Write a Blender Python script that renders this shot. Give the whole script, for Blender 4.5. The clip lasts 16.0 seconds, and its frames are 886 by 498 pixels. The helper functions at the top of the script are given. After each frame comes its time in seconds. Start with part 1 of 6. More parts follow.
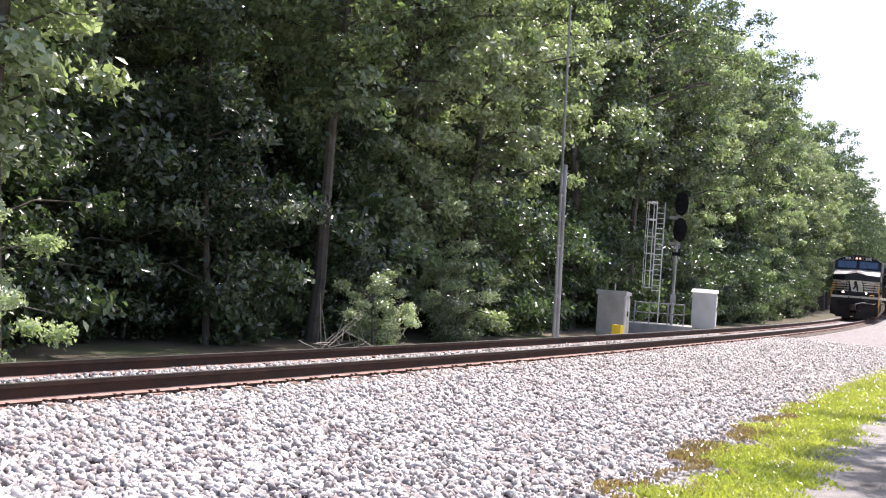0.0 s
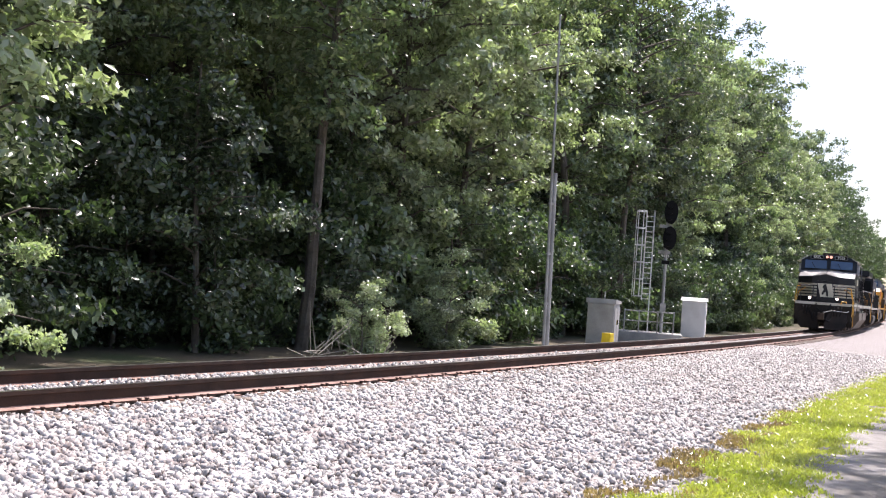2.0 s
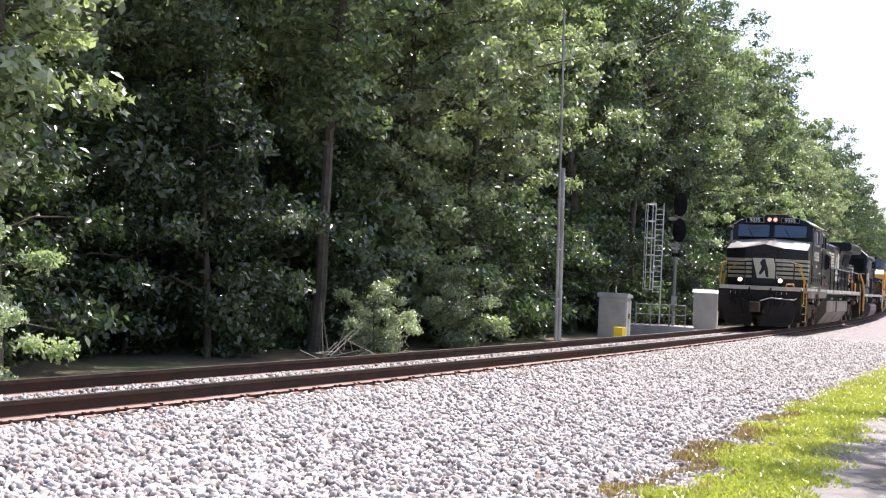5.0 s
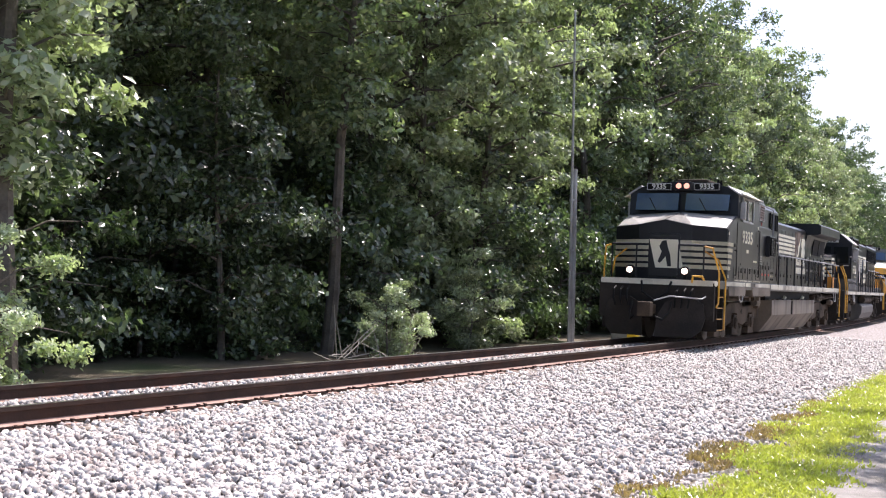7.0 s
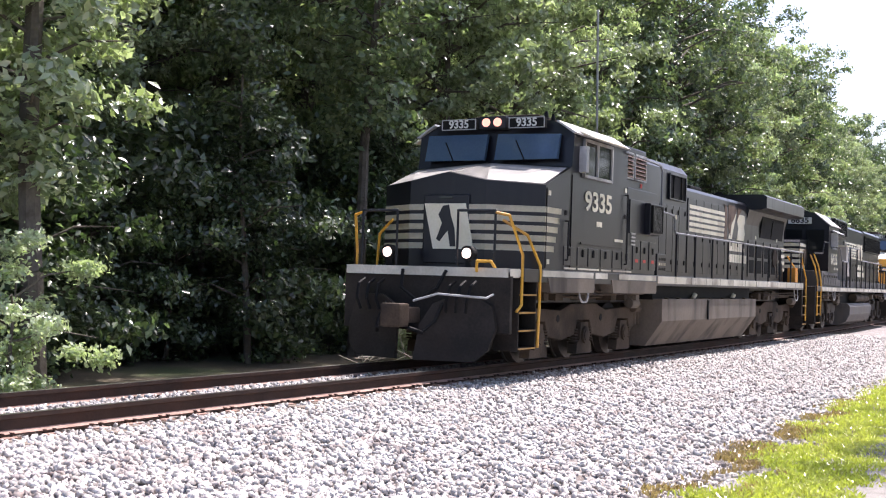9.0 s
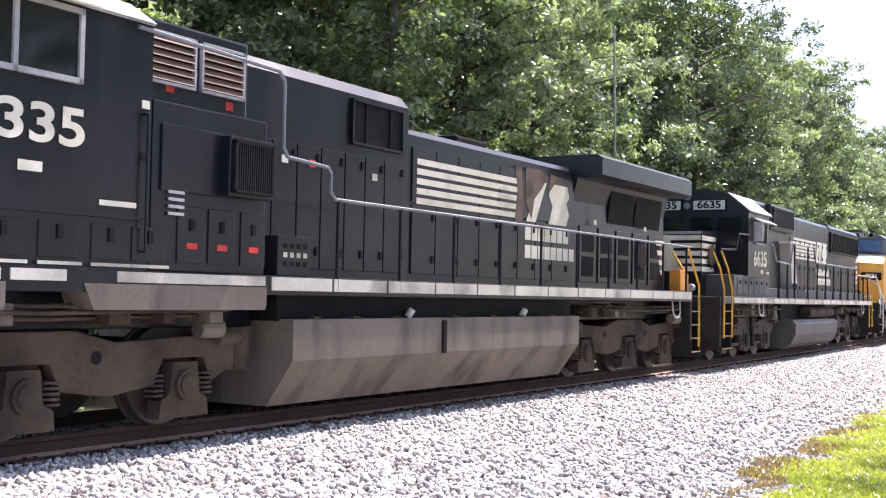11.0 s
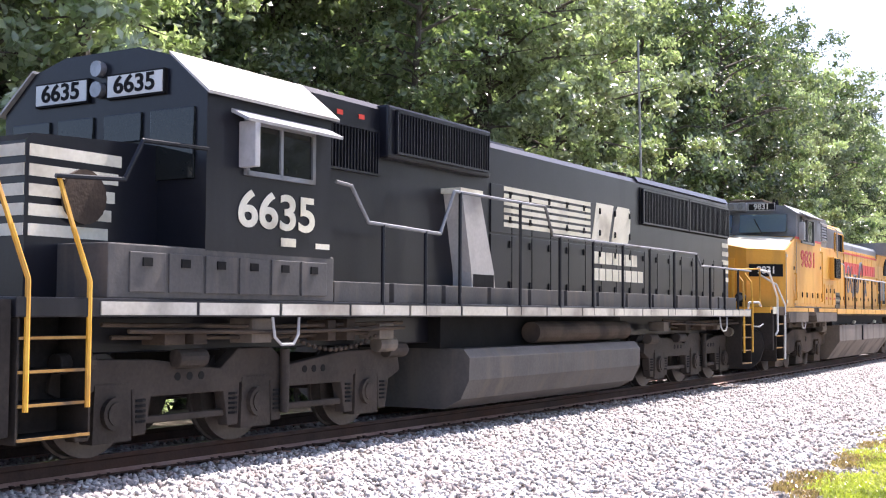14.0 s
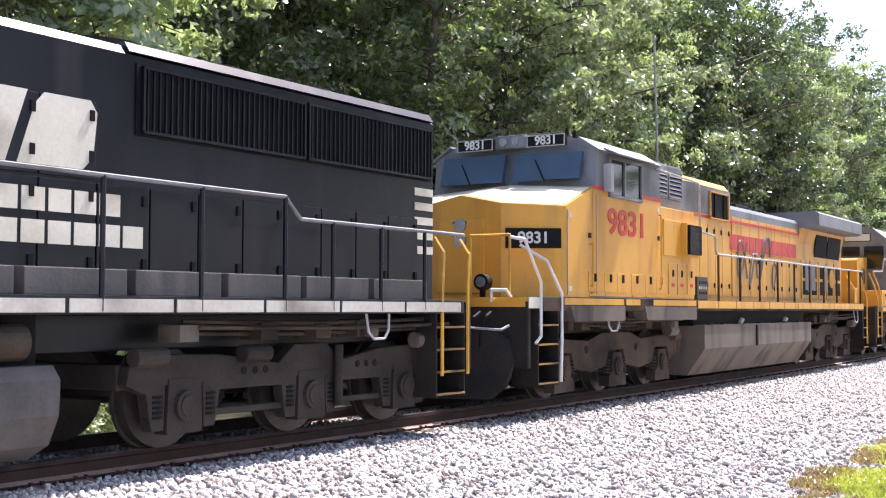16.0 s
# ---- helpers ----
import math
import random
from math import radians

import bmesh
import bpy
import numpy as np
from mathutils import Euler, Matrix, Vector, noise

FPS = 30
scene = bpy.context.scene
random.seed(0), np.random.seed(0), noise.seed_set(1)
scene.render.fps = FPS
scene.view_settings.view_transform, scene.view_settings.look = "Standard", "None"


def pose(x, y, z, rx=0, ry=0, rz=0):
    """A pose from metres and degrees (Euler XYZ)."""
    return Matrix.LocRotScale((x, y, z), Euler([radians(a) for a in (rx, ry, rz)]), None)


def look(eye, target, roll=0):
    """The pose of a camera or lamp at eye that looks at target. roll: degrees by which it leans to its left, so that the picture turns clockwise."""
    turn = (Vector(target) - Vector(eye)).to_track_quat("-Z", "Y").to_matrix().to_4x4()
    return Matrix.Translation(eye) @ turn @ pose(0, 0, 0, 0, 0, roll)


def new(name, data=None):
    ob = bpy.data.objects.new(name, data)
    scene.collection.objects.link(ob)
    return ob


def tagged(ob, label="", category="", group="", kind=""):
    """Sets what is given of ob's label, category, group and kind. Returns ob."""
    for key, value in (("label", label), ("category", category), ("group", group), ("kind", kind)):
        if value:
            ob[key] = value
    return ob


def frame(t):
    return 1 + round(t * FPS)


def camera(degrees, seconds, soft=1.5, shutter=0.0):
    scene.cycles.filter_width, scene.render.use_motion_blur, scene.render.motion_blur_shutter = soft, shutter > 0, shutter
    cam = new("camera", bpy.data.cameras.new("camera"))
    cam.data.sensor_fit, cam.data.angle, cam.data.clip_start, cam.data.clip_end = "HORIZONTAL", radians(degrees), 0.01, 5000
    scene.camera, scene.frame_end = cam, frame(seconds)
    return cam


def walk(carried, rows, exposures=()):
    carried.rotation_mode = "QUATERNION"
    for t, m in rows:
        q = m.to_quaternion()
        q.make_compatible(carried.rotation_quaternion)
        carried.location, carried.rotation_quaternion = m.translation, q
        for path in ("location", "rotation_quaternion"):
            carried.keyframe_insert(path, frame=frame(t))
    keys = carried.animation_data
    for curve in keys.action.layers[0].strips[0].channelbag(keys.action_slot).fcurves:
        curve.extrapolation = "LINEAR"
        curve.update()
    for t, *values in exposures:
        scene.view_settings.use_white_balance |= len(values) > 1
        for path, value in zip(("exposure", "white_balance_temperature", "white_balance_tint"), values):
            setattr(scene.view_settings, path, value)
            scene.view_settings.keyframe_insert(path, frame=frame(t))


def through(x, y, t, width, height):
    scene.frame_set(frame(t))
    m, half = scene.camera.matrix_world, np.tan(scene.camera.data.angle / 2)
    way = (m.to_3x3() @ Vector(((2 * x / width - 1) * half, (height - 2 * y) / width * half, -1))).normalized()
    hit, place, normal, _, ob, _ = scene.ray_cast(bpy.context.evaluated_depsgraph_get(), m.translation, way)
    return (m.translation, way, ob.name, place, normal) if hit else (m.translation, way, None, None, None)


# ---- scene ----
cam = camera(40.43, 16.0, soft=1.15)
EYE = (0.0, -9.835, 1.388)
# seconds, bearing from the track's direction, tilt, lean
GAZE = [(0, 28.83, 0.96, 4.08), (0.5, 28.70, 1.07, 3.93), (1, 28.63, 1.13, 3.95), (1.5, 28.49, 1.17, 4.34), (2, 28.38, 1.38, 4.13), (2.5, 28.21, 1.39, 4.10), (3, 28.13, 1.40, 3.95), (3.5, 28.37, 1.36, 3.58), (4, 28.49, 1.29, 3.23), (4.5, 28.60, 1.20, 3.25), (5, 28.84, 1.27, 2.69), (7.5, 29.63, 1.27, 2.16), (8, 29.87, 1.09, 1.89), (8.2, 30.08, 1.06, 2.03), (10.3, 31.25, 1.92, 1.17), (10.5, 31.27, 1.98, 1.22), (11, 31.56, 2.22, 1.08), (11.5, 31.69, 2.39, 1.11), (12, 31.85, 2.57, 0.73), (12.5, 32.11, 2.71, 0.58), (13, 32.41, 2.87, 0.32), (13.5, 32.62, 2.94, 0.26), (14, 32.84, 3.02, 0.31), (14.5, 33.01, 3.05, 0.24), (15, 33.12, 3.05, 0.26), (15.5, 33.27, 2.95, 0.06), (16, 33.62, 2.85, 0.14)]


def gaze(a, e, r):
    a, e = radians(a), radians(e)
    return look(EYE, Vector(EYE) + Vector((math.cos(e) * math.cos(a), math.cos(e) * math.sin(a), math.sin(e))), r)


walk(cam, [(t, gaze(a, e, r)) for t, a, e, r in GAZE], [(0, 0.80, 6420, 20), (8, 0.83, 6420, 20), (10.5, 1.20, 6320, 22), (12, 1.30, 6320, 22), (13.5, 1.34, 6320, 22), (15, 1.28, 6320, 22), (16, 1.20, 6320, 22)])

# how far along the line the train's reference point is, second by second
TRAIN = [(0, 89.72), (0.5, 85.83), (1, 81.94), (1.5, 78.05), (2, 74.16), (2.5, 70.28), (3, 66.44), (3.5, 62.37), (4, 58.38), (4.5, 54.47), (5, 50.65), (6.2, 41.74), (7.5, 32.25), (8, 28.99), (8.2, 27.7), (9.2, 21.3), (10.3, 14.22), (10.5, 12.89), (11, 9.51), (11.5, 6.18), (12, 2.88), (12.5, -0.35), (13, -3.6), (13.5, -6.88), (14, -10.16), (14.5, -13.46), (15, -16.68), (15.5, -19.93), (16, -23.13)]
BEND = 0.001341
CURVE_END = 90.0   # the line runs straight from here on


def on_line(s, off=0.0, z=0.0):
    """A place s metres along the curved line, off metres to its far side."""
    far = max(0.0, s - CURVE_END)
    th = BEND * min(s, CURVE_END)
    return Vector((math.sin(th) / BEND - off * math.sin(th) + far * math.cos(th), (1 - math.cos(th)) / BEND + off * math.cos(th) + far * math.sin(th), z))


def line_pose(s, off=0.0, z=0.0):
    p = on_line(s, off, z)
    return pose(p.x, p.y, p.z, 0, 0, math.degrees(BEND * min(s, CURVE_END)))


# ---- light ----
SUN_AZ, SUN_EL = -6.0, 59.0   # bearing of the sun from the track's direction, height
world = bpy.data.worlds.new("world")
scene.world = world
world.use_nodes = True
wn = world.node_tree
sky = wn.nodes.new("ShaderNodeTexSky")
sky.sky_type, sky.sun_disc = "NISHITA", False
sky.sun_elevation, sky.sun_rotation = radians(SUN_EL), radians(90 - SUN_AZ)
sky.air_density, sky.dust_density = 0.9, 2.2
wn.nodes["Background"].inputs["Strength"].default_value = 0.15
wn.links.new(sky.outputs[0], wn.nodes["Background"].inputs["Color"])
sun = new("sun", bpy.data.lights.new("sun", "SUN"))
sun.data.energy, sun.data.angle, sun.data.color = 5.0, radians(0.6), (1.0, 0.96, 0.90)
sd = Vector((math.cos(radians(SUN_EL)) * math.cos(radians(SUN_AZ)), math.cos(radians(SUN_EL)) * math.sin(radians(SUN_AZ)), math.sin(radians(SUN_EL))))
sun.matrix_world = look(sd * 50, (0, 0, 0))


# ---- materials ----
def surface(name, a, b, scale=3.0, rough=0.6, bump=0.0, metal=0.0, dirt=None, dirt_scale=0.7, dirt_cut=(0.5, 0.7), fine=25.0, var=0.0, spec=0.5, streak=False):
    """A two-tone surface with large and fine variation, dirt patches, relief and a shift from object to object."""
    m = bpy.data.materials.new(name)
    m.use_nodes = True
    n, l = m.node_tree.nodes, m.node_tree.links
    p = n["Principled BSDF"]
    p.inputs["Roughness"].default_value, p.inputs["Metallic"].default_value = rough, metal
    p.inputs["Specular IOR Level"].default_value = spec
    tc = n.new("ShaderNodeTexCoord")

    def tex(sc, detail=4):
        t = n.new("ShaderNodeTexNoise")
        t.inputs["Scale"].default_value, t.inputs["Detail"].default_value = sc, detail
        l.new(tc.outputs["Object"], t.inputs["Vector"])
        return t
    big, small = tex(scale), tex(fine, 2)
    mix = n.new("ShaderNodeMix")
    mix.data_type = "RGBA"
    mix.inputs[6].default_value, mix.inputs[7].default_value = (*a, 1), (*b, 1)
    add = n.new("ShaderNodeMath")
    add.operation = "MULTIPLY_ADD"
    add.inputs[1].default_value = 0.4
    l.new(small.outputs[0], add.inputs[0])
    l.new(big.outputs[0], add.inputs[2])
    ramp = n.new("ShaderNodeMapRange")
    ramp.inputs[1].default_value, ramp.inputs[2].default_value = 0.5, 0.9
    l.new(add.outputs[0], ramp.inputs[0])
    l.new(ramp.outputs[0], mix.inputs[0])
    out = mix.outputs[2]
    if dirt:
        dt = tex(dirt_scale, 6)
        if streak:
            mp = n.new("ShaderNodeMapping")
            mp.inputs["Scale"].default_value = (4.0, 4.0, 0.6)
            l.new(tc.outputs["Object"], mp.inputs["Vector"])
            l.new(mp.outputs[0], dt.inputs["Vector"])
        dr = n.new("ShaderNodeMapRange")
        dr.inputs[1].default_value, dr.inputs[2].default_value = dirt_cut
        l.new(dt.outputs[0], dr.inputs[0])
        dm = n.new("ShaderNodeMix")
        dm.data_type = "RGBA"
        dm.inputs[7].default_value = (*dirt, 1)
        l.new(dr.outputs[0], dm.inputs[0])
        l.new(out, dm.inputs[6])
        out = dm.outputs[2]
        rr = n.new("ShaderNodeMapRange")
        rr.inputs[3].default_value, rr.inputs[4].default_value = rough, min(1, rough + 0.25)
        l.new(dr.outputs[0], rr.inputs[0])
        l.new(rr.outputs[0], p.inputs["Roughness"])
    if var:
        oi = n.new("ShaderNodeObjectInfo")
        geo = n.new("ShaderNodeNewGeometry")
        av = n.new("ShaderNodeMath")
        av.operation = "ADD"
        l.new(oi.outputs["Random"], av.inputs[0])
        l.new(geo.outputs["Random Per Island"], av.inputs[1])
        vr = n.new("ShaderNodeMapRange")
        vr.inputs[1].default_value, vr.inputs[2].default_value = 0.0, 2.0
        vr.inputs[3].default_value, vr.inputs[4].default_value = 1 - var, 1 + var
        l.new(av.outputs[0], vr.inputs[0])
        hs = n.new("ShaderNodeHueSaturation")
        l.new(vr.outputs[0], hs.inputs["Value"])
        l.new(out, hs.inputs["Color"])
        out = hs.outputs[0]
    l.new(out, p.inputs["Base Color"])
    if bump:
        bp = n.new("ShaderNodeBump")
        bp.inputs["Strength"].default_value, bp.inputs["Distance"].default_value = bump, 0.02
        l.new(small.outputs[0], bp.inputs["Height"])
        l.new(bp.outputs[0], p.inputs["Normal"])
    return m


def leaf_surface(name, a, b, through=0.40):
    m = surface(name, a, b, 0.35, 0.30, 0.0, var=0.55, fine=3.0, spec=1.0)
    n, l = m.node_tree.nodes, m.node_tree.links
    p, o = n["Principled BSDF"], n["Material Output"]
    tr, mx = n.new("ShaderNodeBsdfTranslucent"), n.new("ShaderNodeMixShader")
    src = p.inputs["Base Color"].links[0].from_socket
    br = n.new("ShaderNodeMix")
    br.data_type, br.blend_type = "RGBA", "MULTIPLY"
    br.inputs[0].default_value = 1.0
    br.inputs[7].default_value = (1.2, 1.4, 0.72, 1)
    l.new(src, br.inputs[6])
    l.new(br.outputs[2], tr.inputs[0])
    mx.inputs[0].default_value = through
    l.new(p.outputs[0], mx.inputs[1])
    l.new(tr.outputs[0], mx.inputs[2])
    l.new(mx.outputs[0], o.inputs[0])
    return m


def glow(name, colour, power):
    m = surface(name, colour, colour, rough=0.3)
    p = m.node_tree.nodes["Principled BSDF"]
    p.inputs["Emission Color"].default_value = (*colour, 1)
    p.inputs["Emission Strength"].default_value = power
    return m


BLACK = surface("black_paint", (0.0065, 0.007, 0.011), (0.012, 0.0125, 0.018), 1.2, 0.30, 0.03, dirt=(0.036, 0.035, 0.037), dirt_scale=0.5, dirt_cut=(0.52, 1.0), spec=0.38, streak=True)
GRIME = surface("road_grime", (0.054, 0.038, 0.027), (0.098, 0.073, 0.054), 1.5, 0.8, 0.25, dirt=(0.03, 0.026, 0.023), dirt_scale=1.2, spec=0.2)
TANK = surface("dusty_tank", (0.130, 0.106, 0.084), (0.195, 0.163, 0.132), 0.8, 0.75, 0.1, dirt=(0.08, 0.07, 0.06), dirt_scale=0.5, streak=True)
# pale grey for the sun's glare on a glossy, dusty black nose top
NOSETOP = surface("bleached_nose_top", (0.34, 0.33, 0.31), (0.50, 0.48, 0.45), 1.2, 0.35, 0.03, dirt=(0.20, 0.19, 0.18))
CREAM = surface("worn_cream_paint", (0.66, 0.62, 0.47), (0.82, 0.78, 0.65), 1.5, 0.5, 0.05, dirt=(0.30, 0.25, 0.18), dirt_scale=1.3, dirt_cut=(0.55, 0.8))
SILL = surface("dirty_sill_stripe", (0.50, 0.47, 0.39), (0.70, 0.67, 0.58), 0.9, 0.6, 0.05, dirt=(0.20, 0.17, 0.14), dirt_scale=1.1, dirt_cut=(0.5, 0.75))
DUCT = surface("dusty_grey_duct", (0.055, 0.053, 0.052), (0.095, 0.09, 0.086), 1.4, 0.65, 0.1, dirt=(0.13, 0.115, 0.10), dirt_scale=1.0, streak=True)
# darker copy of the road grime, for bogies that catch less light
GRIME_SHADED = surface("oily_grime", (0.028, 0.023, 0.019), (0.058, 0.047, 0.039), 1.8, 0.7, 0.2, dirt=(0.07, 0.056, 0.046), dirt_scale=1.6, dirt_cut=(0.5, 0.8), spec=0.25)
PILOT = surface("pilot_black", (0.016, 0.014, 0.013), (0.040, 0.034, 0.029), 1.5, 0.75, 0.2, dirt=(0.032, 0.026, 0.022), dirt_scale=1.0, spec=0.2)
GREYP = surface("grey_paint", (0.16, 0.17, 0.185), (0.24, 0.25, 0.265), 1.0, 0.45, 0.03, dirt=(0.10, 0.09, 0.08))
YELLOW = surface("armour_yellow_paint", (0.72, 0.34, 0.035), (0.80, 0.42, 0.055), 0.8, 0.42, 0.03, dirt=(0.42, 0.22, 0.06), dirt_scale=0.6, dirt_cut=(0.5, 0.85), streak=True)
HANDY = surface("yellow_handrail_paint", (0.70, 0.36, 0.03), (0.78, 0.44, 0.06), 3, 0.5, dirt=(0.35, 0.16, 0.05))
STEPEDGE = surface("worn_step_edge", (0.30, 0.15, 0.03), (0.42, 0.24, 0.06), 6, 0.6, dirt=(0.10, 0.07, 0.05), dirt_scale=3)
SCORCH = surface("scorched_paint", (0.10, 0.062, 0.045), (0.17, 0.115, 0.085), 4, 0.7, 0.1, dirt=(0.035, 0.03, 0.028), dirt_scale=2.5)
RED = surface("red_paint", (0.55, 0.03, 0.02), (0.62, 0.05, 0.03), 3, 0.5)
RAILGREY = surface("grey_rail_paint", (0.34, 0.34, 0.34), (0.48, 0.48, 0.48), 4, 0.5)
# pale tone with sunlight put in, for a duct and a cab roof
SANDW = surface("chalky_duct_paint", (0.42, 0.40, 0.37), (0.56, 0.54, 0.50), 1.2, 0.6, 0.03, dirt=(0.22, 0.20, 0.18))
DARK = surface("dark_screen", (0.006, 0.006, 0.007), (0.012, 0.012, 0.012), 3, 0.75, 0.1, spec=0.2)
SLAT = surface("brown_louvre", (0.13, 0.075, 0.05), (0.20, 0.12, 0.085), 3, 0.6, 0.1)
RUST = surface("rusty_steel", (0.030, 0.019, 0.015), (0.058, 0.035, 0.027), 4.0, 0.75, 0.2, dirt=(0.075, 0.040, 0.028), spec=0.25)
RAILTOP = surface("polished_steel", (0.42, 0.40, 0.38), (0.55, 0.53, 0.51), 3, 0.28, metal=1.0)
WHEEL = surface("wheel_steel", (0.055, 0.045, 0.038), (0.10, 0.085, 0.073), 3, 0.55, 0.1, metal=0.3)
PLATE = surface("orange_tie_plate", (0.26, 0.155, 0.12), (0.40, 0.26, 0.21), 5, 0.85, 0.2)
WOOD = surface("weathered_tie", (0.14, 0.11, 0.085), (0.26, 0.21, 0.17), 3, 0.9, 0.4, fine=60)
STONE = surface("granite_ballast", (0.36, 0.333, 0.312), (0.58, 0.55, 0.52), 9, 0.85, 0.3, dirt=(0.24, 0.185, 0.165), dirt_scale=3.0, dirt_cut=(0.5, 0.75), var=0.7)
# dark tones and speckle paint the shade in gaps between the stones
BED = surface("ballast_bed", (0.17, 0.15, 0.14), (0.42, 0.385, 0.37), 14, 0.9, 1.0, dirt=(0.16, 0.13, 0.115), dirt_scale=11.0, dirt_cut=(0.5, 0.62), fine=45)
SOIL = surface("forest_soil", (0.07, 0.06, 0.04), (0.15, 0.12, 0.075), 0.6, 0.95, 0.5, dirt=(0.06, 0.085, 0.03), dirt_scale=0.4)
ROADM = surface("gravel_road", (0.24, 0.22, 0.20), (0.36, 0.335, 0.31), 6.0, 0.95, 0.8, dirt=(0.16, 0.145, 0.12), dirt_scale=0.9, fine=70)
GRASSM = leaf_surface("grass_blades", (0.34, 0.37, 0.060), (0.52, 0.51, 0.12), 0.35)
DRYGRASS = leaf_surface("dry_grass", (0.30, 0.20, 0.09), (0.42, 0.30, 0.15), 0.3)
# the last, palest leaf has direct sunlight put into its colour
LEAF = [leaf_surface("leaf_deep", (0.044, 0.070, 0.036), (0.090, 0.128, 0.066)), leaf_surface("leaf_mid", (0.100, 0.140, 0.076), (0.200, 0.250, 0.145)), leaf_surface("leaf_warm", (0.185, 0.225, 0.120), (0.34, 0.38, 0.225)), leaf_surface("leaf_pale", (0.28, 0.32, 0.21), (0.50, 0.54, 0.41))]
BARK = surface("bark", (0.085, 0.070, 0.055), (0.17, 0.145, 0.12), 2.5, 0.95, 0.8, fine=18)
ALU = surface("weathered_aluminium", (0.34, 0.34, 0.33), (0.46, 0.46, 0.45), 2, 0.5, 0.05, metal=0.35, dirt=(0.26, 0.25, 0.23))
WHITE = surface("white_enamel", (0.70, 0.70, 0.68), (0.80, 0.80, 0.78), 2, 0.5, 0.02, dirt=(0.55, 0.53, 0.48))
CONC = surface("concrete", (0.34, 0.33, 0.31), (0.46, 0.45, 0.42), 3, 0.9, 0.2)
SIGY = surface("yellow_plastic", (0.85, 0.60, 0.02), (0.90, 0.68, 0.04), 3, 0.5)
ORANGE = surface("orange_paint", (0.75, 0.28, 0.03), (0.80, 0.34, 0.05), 3, 0.5)
LAMPON = glow("lit_headlight", (1.0, 0.80, 0.66), 2.2)
LAMPRED = glow("lit_roof_headlight", (1.0, 0.42, 0.30), 0.8)
LAMPOFF = surface("lamp_lens", (0.18, 0.18, 0.19), (0.30, 0.30, 0.31), 3, 0.22, metal=0.4)
# blue base colour stands in for sky reflected in the windscreens
GLASS = surface("tinted_cab_glass", (0.05, 0.09, 0.16), (0.07, 0.12, 0.20), 0.4, 0.06, spec=1.0)
GLASSD = surface("dark_cab_glass", (0.012, 0.014, 0.014), (0.02, 0.022, 0.02), 0.4, 0.06, spec=0.42)
BOARDW = surface("number_board_white", (0.62, 0.63, 0.60), (0.70, 0.70, 0.67), 2, 0.4)


# ---- mesh helpers ----
def bm_new():
    return bmesh.new()


def part(name, bm, material, parent=None, label="", bevel=0.0, smooth=False):
    """Links a bmesh as one mesh object under a thing or a part."""
    if bevel:
        bmesh.ops.bevel(bm, geom=[e for e in bm.edges if e.is_manifold and e.calc_face_angle(0) > 0.5], offset=bevel, segments=2, affect="EDGES", profile=0.6, clamp_overlap=True)
    bmesh.ops.recalc_face_normals(bm, faces=bm.faces)
    me = bpy.data.meshes.new(name)
    bm.to_mesh(me)
    bm.free()
    me.materials.append(material)
    if smooth:
        for f in me.polygons:
            f.use_smooth = True
    ob = new(name, me)
    if parent:
        ob.parent = parent
    if label:
        tagged(ob, label)
    return ob


def box(bm, x0, x1, y0, y1, z0, z1):
    r = bmesh.ops.create_cube(bm, size=1, matrix=Matrix.LocRotScale(((x0 + x1) / 2, (y0 + y1) / 2, (z0 + z1) / 2), None, (abs(x1 - x0), abs(y1 - y0), abs(z1 - z0))))
    return r["verts"]


def prism(bm, outline, y0, y1, axis="y"):
    """A polygon of (x, z) pushed from y0 to y1 (axis 'x': (y, z) from x0 to x1; 'z': (x, y) from z0 to z1)."""
    def at(a, b, c):
        return {"y": (a, c, b), "x": (c, a, b), "z": (a, b, c)}[axis]
    lo = [bm.verts.new(at(a, b, y0)) for a, b in outline]
    hi = [bm.verts.new(at(a, b, y1)) for a, b in outline]
    bm.faces.new(lo)
    bm.faces.new(hi[::-1])
    for i in range(len(lo)):
        j = (i + 1) % len(lo)
        bm.faces.new((lo[i], hi[i], hi[j], lo[j]))


def rod(bm, a, b, r, seg=8, r2=None):
    a, b = Vector(a), Vector(b)
    d = b - a
    m = Matrix.Translation((a + b) / 2) @ d.to_track_quat("Z", "Y").to_matrix().to_4x4()
    bmesh.ops.create_cone(bm, cap_ends=True, segments=seg, radius1=r, radius2=r if r2 is None else r2, depth=d.length, matrix=m)


def pipe(bm, pts, r, seg=6):
    for a, b in zip(pts, pts[1:]):
        rod(bm, a, b, r, seg)
    for p in pts[1:-1]:
        bmesh.ops.create_icosphere(bm, subdivisions=1, radius=r * 1.05, matrix=Matrix.Translation(p))


def lettering(text, size, material, parent, m, depth=0.004, name="lettering", squeeze=1.0):
    cu = bpy.data.curves.new(name, "FONT")
    cu.body, cu.size, cu.align_x, cu.align_y, cu.extrude, cu.offset = text, size, "CENTER", "CENTER", depth, size * 0.022
    tmp = new(name, cu)
    bpy.context.view_layer.update()
    me = bpy.data.meshes.new_from_object(tmp.evaluated_get(bpy.context.evaluated_depsgraph_get()))
    bpy.data.objects.remove(tmp)
    me.materials.clear()
    me.materials.append(material)
    me.transform(m @ Matrix.Diagonal((squeeze, 1, 1, 1)))
    ob = new(name, me)
    ob.parent = parent
    return ob


SIDE = Matrix.Rotation(radians(90), 4, "X")
FRONT = Matrix.Rotation(radians(-90), 4, "Z") @ Matrix.Rotation(radians(90), 4, "X")


